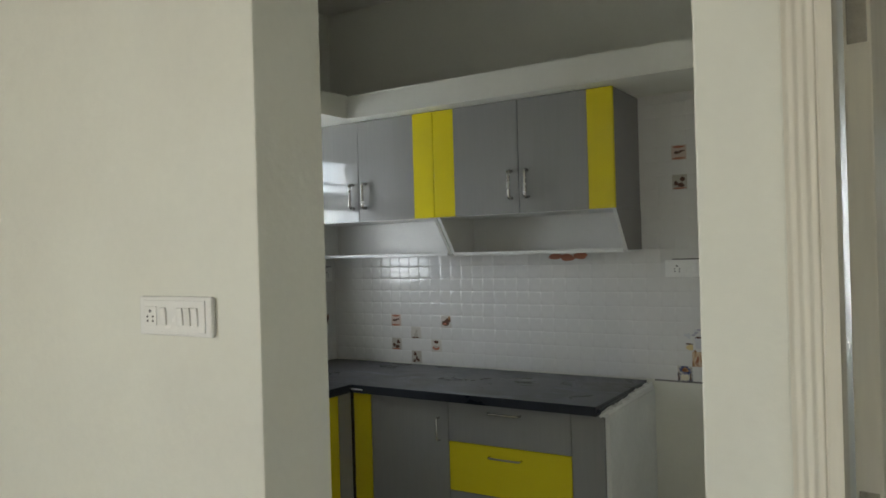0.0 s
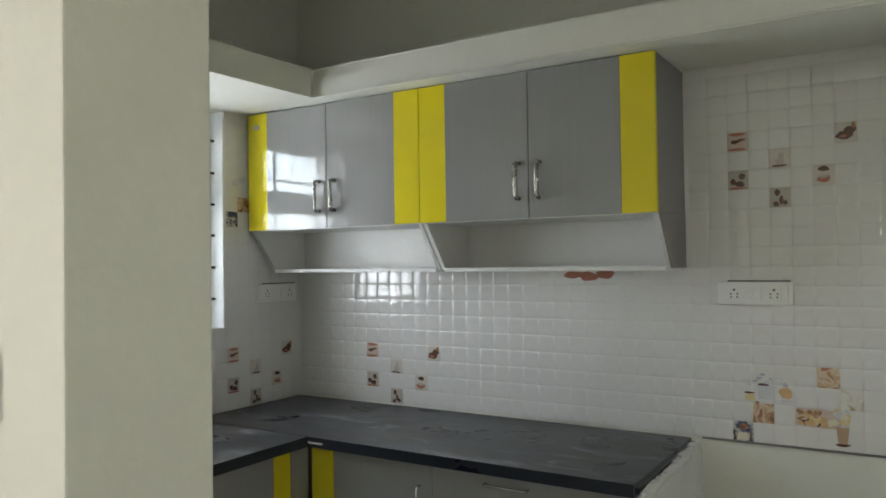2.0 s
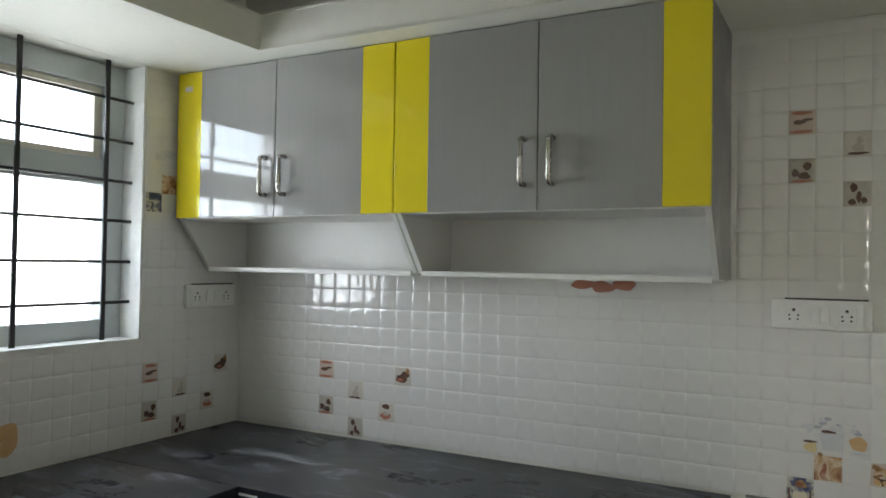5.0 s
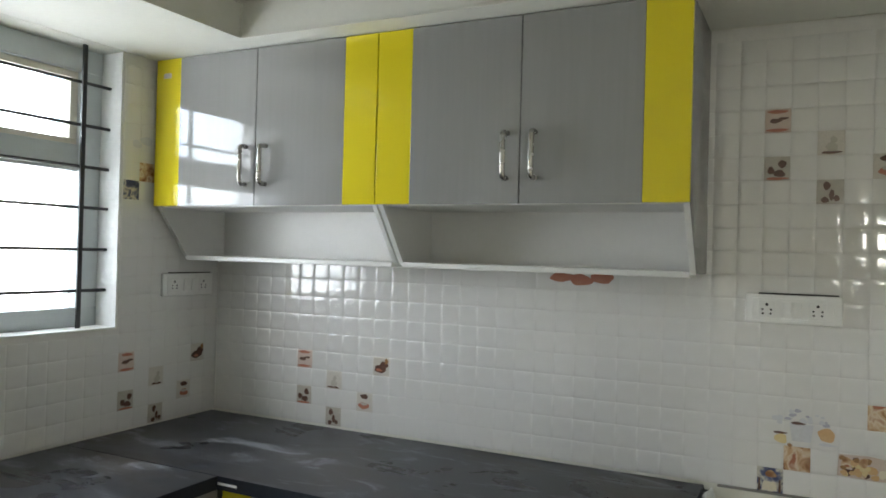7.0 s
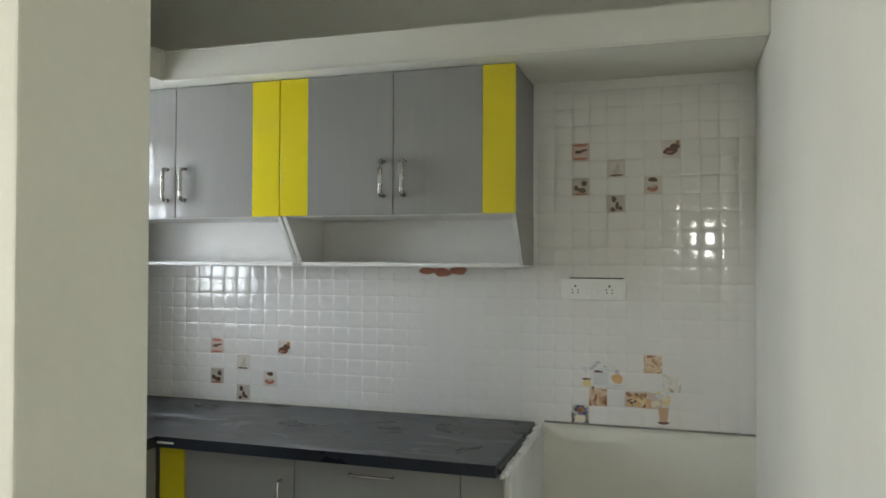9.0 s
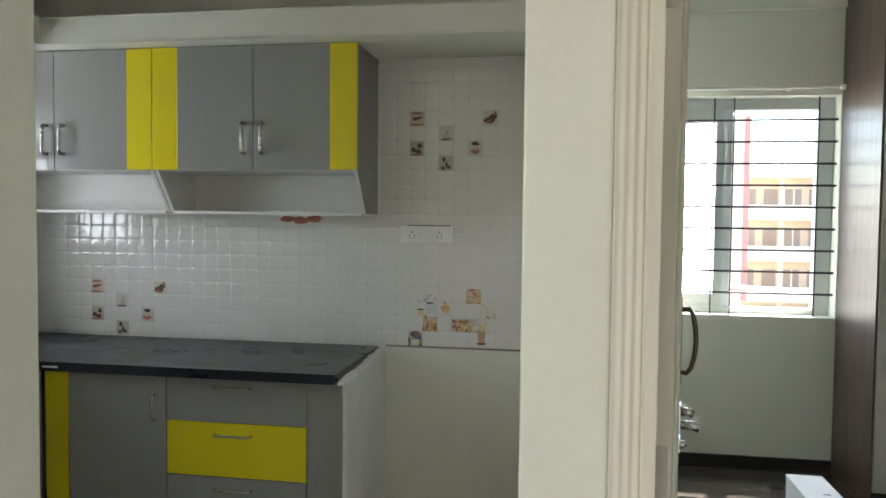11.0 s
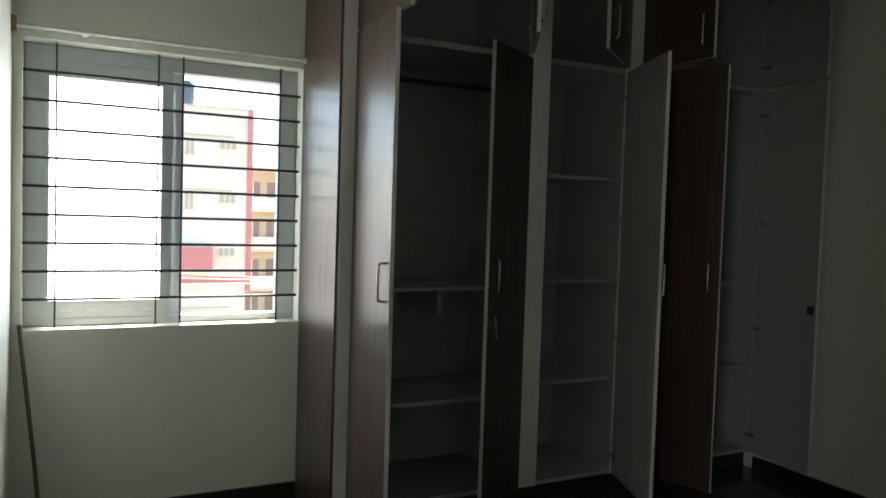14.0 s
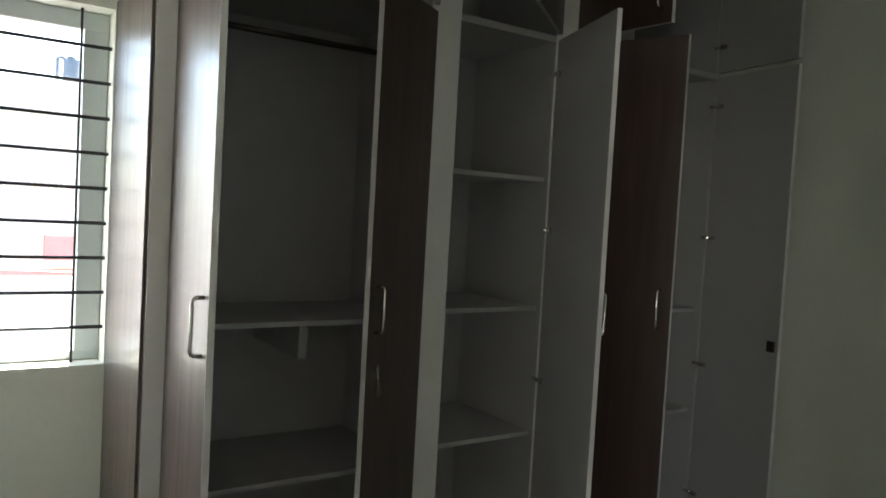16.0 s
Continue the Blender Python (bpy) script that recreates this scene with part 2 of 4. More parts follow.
def box(*boxes, bevel=0.0, origin=(0, 0, 0)):
    """Boxes (x0, y0, z0, x1, y1, z1), with rounded edges where bevel is given."""
    bm = bmesh.new()
    for x0, y0, z0, x1, y1, z1 in boxes:
        m = Matrix.Translation(((x0 + x1) / 2 - origin[0], (y0 + y1) / 2 - origin[1], (z0 + z1) / 2 - origin[2])) @ Matrix.Diagonal((x1 - x0, y1 - y0, z1 - z0, 1))
        bmesh.ops.create_cube(bm, size=1, matrix=m)
    if bevel:
        bmesh.ops.bevel(bm, geom=list(bm.edges), offset=bevel, segments=2, affect="EDGES", profile=0.6)
    return bm


def prism(outline, axis, a, b):
    """An outline of (u, v) pushed along an axis from a to b; u, v are the other two axes in order."""
    bm = bmesh.new()
    def put(u, v, w):
        return {"x": (w, u, v), "y": (u, w, v), "z": (u, v, w)}[axis]
    lo = [bm.verts.new(put(u, v, a)) for u, v in outline]
    hi = [bm.verts.new(put(u, v, b)) for u, v in outline]
    bm.faces.new(lo)
    bm.faces.new(hi[::-1])
    for i in range(len(lo)):
        j = (i + 1) % len(lo)
        bm.faces.new((lo[i], hi[i], hi[j], lo[j]))
    return bm


def tube(points, radius, sides=10, bm=None):
    """A round bar through points, square to its line at each."""
    bm = bm or bmesh.new()
    pts = [Vector(p) for p in points]
    rings, last, q = [], None, None
    for i, p in enumerate(pts):
        way = (pts[min(i + 1, len(pts) - 1)] - pts[max(i - 1, 0)]).normalized()
        q = way.to_track_quat("Z", "Y") if last is None else last.rotation_difference(way) @ q
        last = way
        rings.append([bm.verts.new(p + q @ Vector((radius * math.cos(a), radius * math.sin(a), 0))) for a in [2 * math.pi * k / sides for k in range(sides)]])
    for r, s in zip(rings, rings[1:]):
        for k in range(sides):
            bm.faces.new((r[k], r[(k + 1) % sides], s[(k + 1) % sides], s[k]))
    bm.faces.new(rings[0][::-1])
    bm.faces.new(rings[-1])
    return bm


def d_handle(length, stand, radius, along="z"):
    """A bar handle with rounded corners that stands off along -y."""
    h, c = length / 2, 0.012
    path = [(0, 0, -h), (0, -(stand - c), -h), (0, -(stand - c * 0.3), -h + c * 0.3), (0, -stand, -h + c), (0, -stand, h - c), (0, -(stand - c * 0.3), h - c * 0.3), (0, -(stand - c), h), (0, 0, h)]
    if along == "x":
        path = [(z, y, 0) for x, y, z in path]
    return tube(path, radius)


def disc(radius, thick, sides=20, squash=1.0):
    """A flat disc that faces -y."""
    return prism([(radius * math.cos(2 * math.pi * k / sides), squash * radius * math.sin(2 * math.pi * k / sides)) for k in range(sides)], "y", -thick, 0)


def structure(name, bm, mat, label, category):
    return tagged(part(name, bm, mat), label, category, kind="structure")


# ---- the large structure ----
H = 2.9
structure("floor_bedroom", box((-0.147, 1.181, -0.12, 4.1, 5.0, 0.0)), FLOOR, "dark brown polished stone floor, dusty", "floor")
# Hall and kitchen floor is unseen; its cream tile acts as a reflector.
structure("floor_hall", box((-4.0, -3.2, -0.12, 4.1, 1.18, 0.0), (-4.0, 1.18, -0.12, -0.148, 3.62, 0.0)), TILE_FLOOR, "unseen tile floor, made cream to bounce light", "floor")
structure("sunshade", box((-0.3, 4.85, 2.35, 1.75, 5.36, 2.43), bevel=0.01), PLASTER, "thin concrete sunshade above the bedroom window", "sunshade")
structure("ceiling", box((-4.0, -3.2, H, 4.1, 5.0, H + 0.12)), CEILING, "plain painted concrete ceiling", "ceiling")
north = structure("wall_kitchen_north", box((-3.15, 3.42, 0, -0.27, 3.62, H)), PAINT, "cream wall tiled above the black counter", "wall")
west = structure("wall_kitchen_west", box((-3.15, 1.44, 0, -2.93, 3.42, 1.22), (-3.15, 1.44, 2.17, -2.93, 3.42, H), (-3.15, 1.44, 1.22, -2.93, 2.10, 2.17), (-3.15, 2.94, 1.22, -2.93, 3.42, 2.17)), PAINT, "tiled kitchen wall with a barred window", "wall")
structure("wall_kitchen_south", box((-4.0, 1.21, 0, -1.27, 1.44, H), (-1.27, 1.21, 2.45, -0.27, 1.44, H), bevel=0.004), PAINT, "cream painted wall beside the kitchen opening", "wall")
structure("wall_divider", box((-0.27, 1.12, 0, -0.148, 3.42, H), bevel=0.004), PAINT, "cream painted wall between kitchen and bedroom", "wall")
structure("wall_bedroom_west", box((-0.27, 3.42, 0, 0.03, 4.85, H)), ROOM_PAINT, "pale painted bedroom wall", "wall")
structure("wall_bedroom_south", box((-0.148, 1.14, 2.12, 0.838, 1.25, H), (0.838, 1.12, 0, 4.1, 1.25, H)), ROOM_PAINT, "pale painted bedroom wall with the doorway", "wall")
structure("wall_bedroom_north", box((0.03, 4.65, 0, 4.1, 4.85, 0.90), (0.03, 4.65, 2.17, 4.1, 4.85, H), (0.03, 4.65, 0.90, 0.07, 4.85, 2.17), (1.30, 4.65, 0.90, 4.1, 4.85, 2.17), (0.03, 4.61, 2.65, 1.30, 4.65, H)), ROOM_PAINT, "pale green-grey bedroom wall with a barred window", "wall")
structure("wall_bedroom_east", box((3.95, 1.25, 0, 4.1, 4.65, H)), ROOM_PAINT, "pale painted bedroom wall", "wall")
# Hall walls are unseen; west window and south doorway only serve the fill lamps.
structure("wall_hall_west", box((-4.0, -3.2, 0, -3.85, -2.98, H), (-4.0, -1.82, 0, -3.85, 1.21, H), (-4.0, -2.98, 0, -3.85, -1.82, 0.7), (-4.0, -2.98, 2.3, -3.85, -1.82, H)), PAINT, "cream painted hall wall", "wall")
structure("wall_hall_east", box((2.6, -3.2, 0, 2.75, 1.12, H)), PAINT, "cream painted hall wall", "wall")
structure("wall_hall_south", box((-3.85, -3.2, 0, -0.8, -3.0, H), (0.0, -3.2, 0, 1.60, -3.0, H), (1.60, -3.2, 2.10, 2.40, -3.0, H), (2.40, -3.2, 0, 2.6, -3.0, H), (-0.8, -3.2, 2.08, 0.0, -3.0, H), (-0.8, -3.2, 0, 0.0, -3.0, 1.48), (-0.8, -3.2, 1.48, -0.33, -3.0, 2.08), (-0.11, -3.2, 1.48, 0.0, -3.0, 2.08), (-0.33, -3.2, 1.96, -0.11, -3.0, 2.08)), PAINT, "unseen cream hall wall with an added doorway and a small opening", "wall")
slab_bm = prism([(-2.93, 1.44), (-2.44, 1.44), (-2.44, 2.97), (-0.27, 2.97), (-0.27, 3.42), (-2.93, 3.42)], "z", 2.17, 2.287)
bmesh.ops.bevel(slab_bm, geom=list(slab_bm.edges), offset=0.006, segments=2, affect="EDGES")
structure("loft_slab", slab_bm, PAINT, "cream painted concrete loft slab above the cabinets", "loft slab")
structure("baseboard", box((0.03, 4.632, 0, 1.30, 4.65, 0.078), (0.03, 3.42, 0, 0.045, 4.632, 0.078), (3.935, 1.25, 0, 3.95, 4.06, 0.078), bevel=0.002), SKIRT, "black granite skirting", "baseboard")

# ---- door frame and leaf ----


def reeded(x0, x1, y, out):
    """A jamb face with vertical reeds; out is the way its front faces along y."""
    n, pts = 36, []
    for i in range(n + 1):
        u = i / n
        deep = 0.0019 * (0.5 - 0.5 * math.cos(6 * math.pi * u / 0.62)) * (0.55 + 0.45 * math.sin(3.1 * u)) if u < 0.62 else 0.0
        if 0.66 < u < 0.72:
            deep = 0.002
        pts.append((x0 + (x1 - x0) * u, y - out * deep))
    return pts


frame_thing = thing("door_frame", "cream enamelled wooden frame of the open bedroom door", "door frame", (0.3, 1.18, 0))
frame_thing["kind"] = "structure"


def under(ob):
    """Keeps a child made in world places where it is."""
    ob.matrix_parent_inverse = ob.parent.matrix_world.inverted()
    return ob


left_face = [(-0.148, 1.25)] + reeded(-0.148, -0.086, 1.105, -1) + [(-0.086, 1.195), (-0.098, 1.195), (-0.098, 1.25)]
under(part("jamb", prism(left_face, "z", 0, 2.12), JAMB, frame_thing))
right_face = [(0.838, 1.25), (0.760, 1.25), (0.760, 1.195), (0.748, 1.195)] + reeded(0.838, 0.748, 1.105, -1)[::-1]
under(part("jamb", prism(right_face, "z", 0, 2.12), JAMB, frame_thing))
under(part("head", box((-0.086, 1.105, 2.05, 0.748, 1.25, 2.12), bevel=0.003), JAMB, frame_thing))

leaf = thing("door_leaf", "cream panelled wooden door standing open into the bedroom", "door", (-0.047, 1.243, 0))
leaf.rotation_euler = (0, 0, math.atan2(0.845, 0.127))
bpy.context.view_layer.update()
W = 0.825
part("panel", box((0, -0.001, 0.012, W, 0.036, 2.035), bevel=0.003), JAMB, leaf)
for z0, z1 in ((0.20, 1.92),):
    for k, (ins, d) in enumerate(((0.0, 0.007), (0.030, 0.004), (0.060, 0.007))):
        x0, x1, a, b = 0.13 + ins, W - 0.13 - ins, z0 + ins, z1 - ins
        bm = box((x0, -d, a, x0 + 0.018, 0, b), (x1 - 0.018, -d, a, x1, 0, b), (x0 + 0.018, -d, a, x1 - 0.018, 0, a + 0.018), (x0 + 0.018, -d, b - 0.018, x1 - 0.018, 0, b), bevel=0.003)
        part("moulding", bm, JAMB, leaf)
plate = part("pull_plate", box((W - 0.062, -0.008, 1.045, W - 0.030, -0.001, 1.265), bevel=0.003), DARK_METAL, leaf, "dark bronze pull plate")
bow = [(W - 0.046, -0.008, 1.235), (W - 0.046, -0.024, 1.238), (W - 0.046, -0.034, 1.222), (W - 0.046, -0.040, 1.19), (W - 0.046, -0.042, 1.155), (W - 0.046, -0.039, 1.12), (W - 0.046, -0.031, 1.088), (W - 0.046, -0.020, 1.075), (W - 0.046, -0.008, 1.078)]
part("pull_bow", tube(bow, 0.006), DARK_METAL, plate, "curved bronze pull", True)
for z, reach in ((0.978, 0.03), (0.945, 0.045), (0.895, 0.010)):
    rose = part("lock_rose", box((W - 0.066, -0.010, z - 0.020, W - 0.026, -0.001, z + 0.020), bevel=0.004), CHROME, leaf, "square chrome lock plate")
    part("lock_knob", tube([(W - 0.046, -0.009, z), (W - 0.046, -0.009 - reach * 0.6, z), (W - 0.046, -0.009 - reach, z - 0.006)], 0.011, 14), CHROME, rose, "chrome knob", True)
for z in (0.28, 1.05, 1.84):
    part("hinge", box((-0.0025, 0.004, z - 0.065, 0.0005, 0.031, z + 0.065), bevel=0.0008), CHROME, leaf, "steel butt hinge")

# ---- kitchen window ----
kw = thing("window_kitchen", "grey-framed kitchen window behind black iron bars", "window", (-3.05, 2.57, 1.22), kind="structure")


def bars_window(win, boxes, mat, name):
    for b in boxes:
        under(part(name, box(b, bevel=0.003), mat, win))


bars_window(kw, [(-3.10, 2.102, 1.222, -3.03, 2.938, 1.29), (-3.10, 2.102, 2.09, -3.03, 2.938, 2.168), (-3.10, 2.102, 1.29, -3.03, 2.18, 2.09), (-3.10, 2.855, 1.29, -3.03, 2.938, 2.09), (-3.095, 2.18, 1.752, -3.035, 2.855, 1.842)], UPVC, "window_frame")
top_sash = under(part("sash", box((-3.085, 2.181, 1.843, -3.045, 2.854, 1.862), (-3.085, 2.181, 2.066, -3.045, 2.854, 2.089), (-3.085, 2.181, 1.862, -3.045, 2.204, 2.066), (-3.085, 2.826, 1.862, -3.045, 2.854, 2.066), bevel=0.002), JAMB, kw, "cream inner sash"))
for a, b in ((1.29, 1.752), (1.862, 2.066)):
    g = under(part("pane", box((-3.068, 2.204, a, -3.062, 2.826, b)) if a > 1.5 else box((-3.068, 2.18, a, -3.062, 2.855, b)), glass, kw))
    g.visible_shadow = False
for z in (1.350, 1.488, 1.628, 1.764, 1.902, 2.044):
    under(part("bar", tube([(-2.985, 2.10, z), (-2.985, 2.94, z)], 0.0055, 8), IRON, kw))
for y in (2.405, 2.518, 2.825):
    under(part("flat_bar", box((-2.979, y - 0.008, 1.221, -2.972, y + 0.008, 2.169), bevel=0.001), IRON, kw))

under(part("window_reveal", box((-3.028, 2.9355, 1.224, -2.929, 2.9385, 2.166)), PLASTER, kw, "white flaking plaster reveal"))
under(part("window_reveal", box((-3.028, 2.1015, 1.224, -2.929, 2.1045, 2.166)), PLASTER, kw, "white flaking plaster reveal"))
under(part("window_sill", box((-3.028, 2.105, 1.2205, -2.926, 2.935, 1.2255), bevel=0.001), PLASTER, kw, "white plaster sill"))

# ---- bedroom window ----
bw = thing("window_bedroom", "grey-white sliding bedroom window behind thin black bars", "window", (0.685, 4.78, 0.90), kind="structure")
bars_window(bw, [(0.072, 4.755, 0.902, 1.298, 4.84, 0.935), (0.072, 4.755, 2.105, 1.298, 4.84, 2.168), (0.072, 4.755, 0.935, 0.145, 4.84, 2.105), (1.215, 4.755, 0.935, 1.298, 4.84, 2.105)], UPVC, "window_frame")
sash = under(part("sash", box((0.145, 4.762, 0.935, 0.172, 4.79, 2.105), (0.648, 4.762, 0.935, 0.700, 4.79, 2.105), (0.172, 4.762, 0.935, 0.648, 4.79, 1.015), (0.172, 4.762, 2.030, 0.648, 4.79, 2.105), bevel=0.002), UPVC, bw, "sliding sash"))
sash2 = under(part("sash", box((0.690, 4.80, 0.935, 0.748, 4.828, 2.105), bevel=0.002), UPVC, bw, "sliding sash"))
g = under(part("pane", box((0.172, 4.773, 1.015, 0.648, 4.779, 2.030)), glass, bw))
g.visible_shadow = False
for k in range(9):
    z = 1.030 + k * 0.126
    under(part("bar", tube([(0.07, 4.70, z), (1.30, 4.70, z)], 0.0064, 8), IRON, bw))
for x in (0.20, 0.625, 0.735, 1.20):
    under(part("upright_bar", box((x - 0.004, 4.706, 0.901, x + 0.004, 4.711, 2.169)), IRON, bw))
for x, w in ((0.22, 0.05), (0.33, 0.07), (0.46, 0.06), (0.57, 0.05)):
    under(part("print_mark", box((x, 4.7606, 0.965, x + w, 4.7618, 0.975)), GROUT, bw))
rail = thing("curtain_rail", "white slim curtain rail above the bedroom window", "curtain rail", (0.68, 4.60, 2.20))
under(part("rail", tube([(0.04, 4.60, 2.205), (1.295, 4.60, 2.205)], 0.009, 10), PLATE, rail))
under(part("end_cap", tube([(1.275, 4.60, 2.205), (1.298, 4.60, 2.205)], 0.016, 12), PLATE, rail))
under(part("end_cap", box((0.031, 4.575, 2.17, 0.05, 4.62, 2.24), bevel=0.003), KIWI, rail, "brown wooden end bracket"))
for x in (0.3, 1.0):
    under(part("bracket", box((x, 4.60, 2.195, x + 0.02, 4.65, 2.22), bevel=0.002), PLATE, rail))

# ---- upper kitchen cabinets ----


def upper_cabinet(x0, seam, x1, label, side_right):
    y0, y1, z0, z1 = 3.062, 3.418, 1.648, 2.166
    cab = thing("wall_cabinet", label, "kitchen cabinet", ((x0 + x1) / 2, 3.42, z0), group="kitchen wall cabinets")
    under(part("body", box((x0 + 0.003, y0 + 0.019, z0 + 0.004, x1 - 0.003, y1, z1)), DGREY, cab))
    side = [(y0 + 0.016, 1.647), (3.218, 1.466), (y1, 1.466), (y1, 1.651), (y0 + 0.016, 1.651)]
    under(part("side_bracket", prism(side, "x", x0 + 0.002, x0 + 0.018), WHITE, cab))
    under(part("side_bracket", prism(side, "x", x1 - 0.018, x1 - 0.0030), WHITE, cab))
    if side_right:
        under(part("side_skin", prism(side, "x", x1 - 0.0028, x1 - 0.0012), DGREY, cab, "grey laminate outer skin"))
    under(part("open_shelf", box((x0 + 0.018, 3.205, 1.458, x1 - 0.018, y1, 1.474), bevel=0.002), WHITE, cab, "white open shelf below the doors"))
    under(part("shelf_back", box((x0 + 0.018, y1 - 0.012, 1.474, x1 - 0.018, y1 - 0.002, 1.652)), WHITE, cab))
    under(part("under_board", box((x0 + 0.018, y0 + 0.03, 1.6455, x1 - 0.018, y1 - 0.012, 1.6515)), WHITE, cab))
    for a, b, strip in ((x0 + 0.0015, seam - 0.0015, "l"), (seam + 0.0015, x1 - 0.0015, "r")):
        sx = 0.116
        ga, gb2 = (a + sx, b) if strip == "l" else (a, b - sx)
        ya, yb = (a, a + sx - 0.0006) if strip == "l" else (b - sx + 0.0006, b)
        door = under(part("door", box((ga, y0, z0, gb2, y0 + 0.018, z1), bevel=0.0012), GREY, cab, "glossy grey door"))
        s = part("colour_strip", box((ya, y0, z0, yb, y0 + 0.018, z1), bevel=0.0012), YELLOW, door, "yellow laminate strip")
        hx = seam + (-0.038 if strip == "l" else 0.044)
        bm = d_handle(0.124, 0.032, 0.0078)
        bmesh.ops.translate(bm, verts=bm.verts, vec=(hx, y0, 1.779))
        part("handle", bm, STEEL, door, "dull steel bar handle", True)
    return cab


first = upper_cabinet(-2.905, -2.447, -1.983, "grey and yellow gloss wall cabinet beside the window", False)
upper_cabinet(-1.981, -1.521, -1.070, "grey and yellow gloss wall cabinet above the counter", True)

under(part("sticker_mark", box((-2.868, 3.0612, 2.098, -2.832, 3.0617, 2.116)), HAZE, first, "torn grey sticker remains"))

# ---- base cabinets and counter ----
YF = 2.792


def front(cab, boxes, mat, name, label, handle=None, along="x", length=0.15, facing="y"):
    d = under(part(name, box(boxes, bevel=0.0015), mat, cab, label))
    if handle:
        bm = d_handle(length, 0.024, 0.0045, along)
        if facing == "x":
            bmesh.ops.rotate(bm, verts=bm.verts, matrix=Matrix.Rotation(radians(90), 3, "Z"))
        bmesh.ops.translate(bm, verts=bm.verts, vec=handle)
        part("handle", bm, CHROME, d, "chrome bar handle", True)
    return d


corner = thing("base_cabinet", "grey base cabinet with a yellow strip at the inner corner", "kitchen cabinet", (-2.0, 3.1, 0), group="kitchen base cabinets")
under(part("body", box((-2.30, YF + 0.02, 0.10, -1.768, 3.415, 0.822)), DGREY, corner))
under(part("plinth", box((-2.30, YF + 0.06, 0, -1.768, 3.40, 0.10)), DGREY, corner))
front(corner, (-2.300, YF, 0.10, -2.200, YF + 0.018, 0.821), YELLOW, "colour_strip", "yellow laminate strip")
front(corner, (-2.194, YF, 0.10, -1.768, YF + 0.018, 0.821), GREY, "door", "glossy grey door", (-1.815, YF, 0.692), "z", 0.10)
drawers = thing("drawer_cabinet", "grey base cabinet with a yellow middle drawer", "kitchen cabinet", (-1.475, 3.1, 0), group="kitchen base cabinets")
under(part("body", box((-1.764, YF + 0.02, 0.10, -1.050, 3.415, 0.822)), DGREY, drawers))
under(part("plinth", box((-1.764, YF + 0.06, 0, -1.050, 3.40, 0.10)), DGREY, drawers))
front(drawers, (-1.764, YF, 0.646, -1.187, YF + 0.018, 0.821), GREY, "drawer", "glossy grey drawer front", (-1.485, YF, 0.786))
front(drawers, (-1.764, YF - 0.001, 0.430, -1.187, YF + 0.018, 0.643), YELLOW, "drawer", "yellow drawer front", (-1.485, YF - 0.001, 0.598))
front(drawers, (-1.764, YF, 0.10, -1.187, YF + 0.018, 0.427), GREY, "drawer", "glossy grey drawer front", (-1.485, YF, 0.382))
front(drawers, (-1.184, YF, 0.0, -1.047, YF + 0.018, 0.821), GREY, "filler_panel", "grey filler panel")
XF = -2.312
sink = thing("base_cabinet", "grey base cabinet with a yellow strip under the window", "kitchen cabinet", (-2.6, 2.1, 0), group="kitchen base cabinets")
under(part("body", box((-2.925, 1.445, 0.10, XF - 0.02, 2.785, 0.822)), DGREY, sink))
under(part("plinth", box((-2.925, 1.445, 0, XF - 0.06, 2.785, 0.10)), DGREY, sink))
front(sink, (XF - 0.018, 2.695, 0.10, XF, 2.786, 0.821), GREY, "filler_panel", "grey filler panel")
front(sink, (XF - 0.018, 2.610, 0.10, XF, 2.692, 0.821), YELLOW, "colour_strip", "yellow laminate strip")
front(sink, (XF - 0.018, 2.05, 0.10, XF, 2.607, 0.821), GREY, "door", "glossy grey door", (XF, 2.10, 0.69), "z", 0.10, "x")
front(sink, (XF - 0.018, 1.447, 0.10, XF, 2.047, 0.821), GREY, "door", "glossy grey door", (XF, 1.99, 0.69), "z", 0.10, "x")

worktop = thing("worktop", "black polished granite worktop dulled with white dust", "worktop", (-2.2, 3.1, 0.824))
for outline in ([(-2.285, 2.755), (-1.052, 2.755), (-1.052, 3.417), (-2.926, 3.417), (-2.926, 2.7565), (-2.2865, 2.7565)], [(-2.926, 1.443), (-2.285, 1.443), (-2.285, 2.7535), (-2.926, 2.7535)]):
    bm = prism(outline, "z", 0.824, 0.862)
    bmesh.ops.bevel(bm, geom=[e for e in bm.edges if all(abs(v.co.y - 2.755) > 0.003 or v.co.x > -2.0 for v in e.verts)], offset=0.012, segments=3, affect="EDGES")
    under(part("slab", bm, GRANITE, worktop))
under(part("nosing_joint", box((-2.284, 2.7545, 0.838, -2.215, 2.7575, 0.845)), PLATE, worktop, "thin white joint filler"))
end = thing("counter_end_wall", "white plastered end wall of the counter, rough along the top", "counter end", (-1.04, 3.1, 0))
under(part("slab", box((-1.049, YF + 0.019, 0, -1.030, 3.419, 0.822)), PLASTER, end))
rnd = random.Random(4)
lump = bmesh.new()
for k in range(70):
    y = 2.765 + k * 0.0094
    s = rnd.uniform(0.005, 0.012)
    bmesh.ops.create_icosphere(lump, subdivisions=1, radius=s, matrix=Matrix.Translation((-1.046 + rnd.uniform(-0.003, 0.006), y, 0.822 + (k / 70) * 0.02 + rnd.uniform(0, 0.012))) @ Matrix.Diagonal((1.1, 1.6, 1.3, 1)))
under(part("rough_mortar", lump, PLASTER, end, "rough white mortar edge"))
under(part("top_fillet", box((-1.051, 2.81, 0.820, -1.034, 3.418, 0.838), bevel=0.004), PLASTER, end))

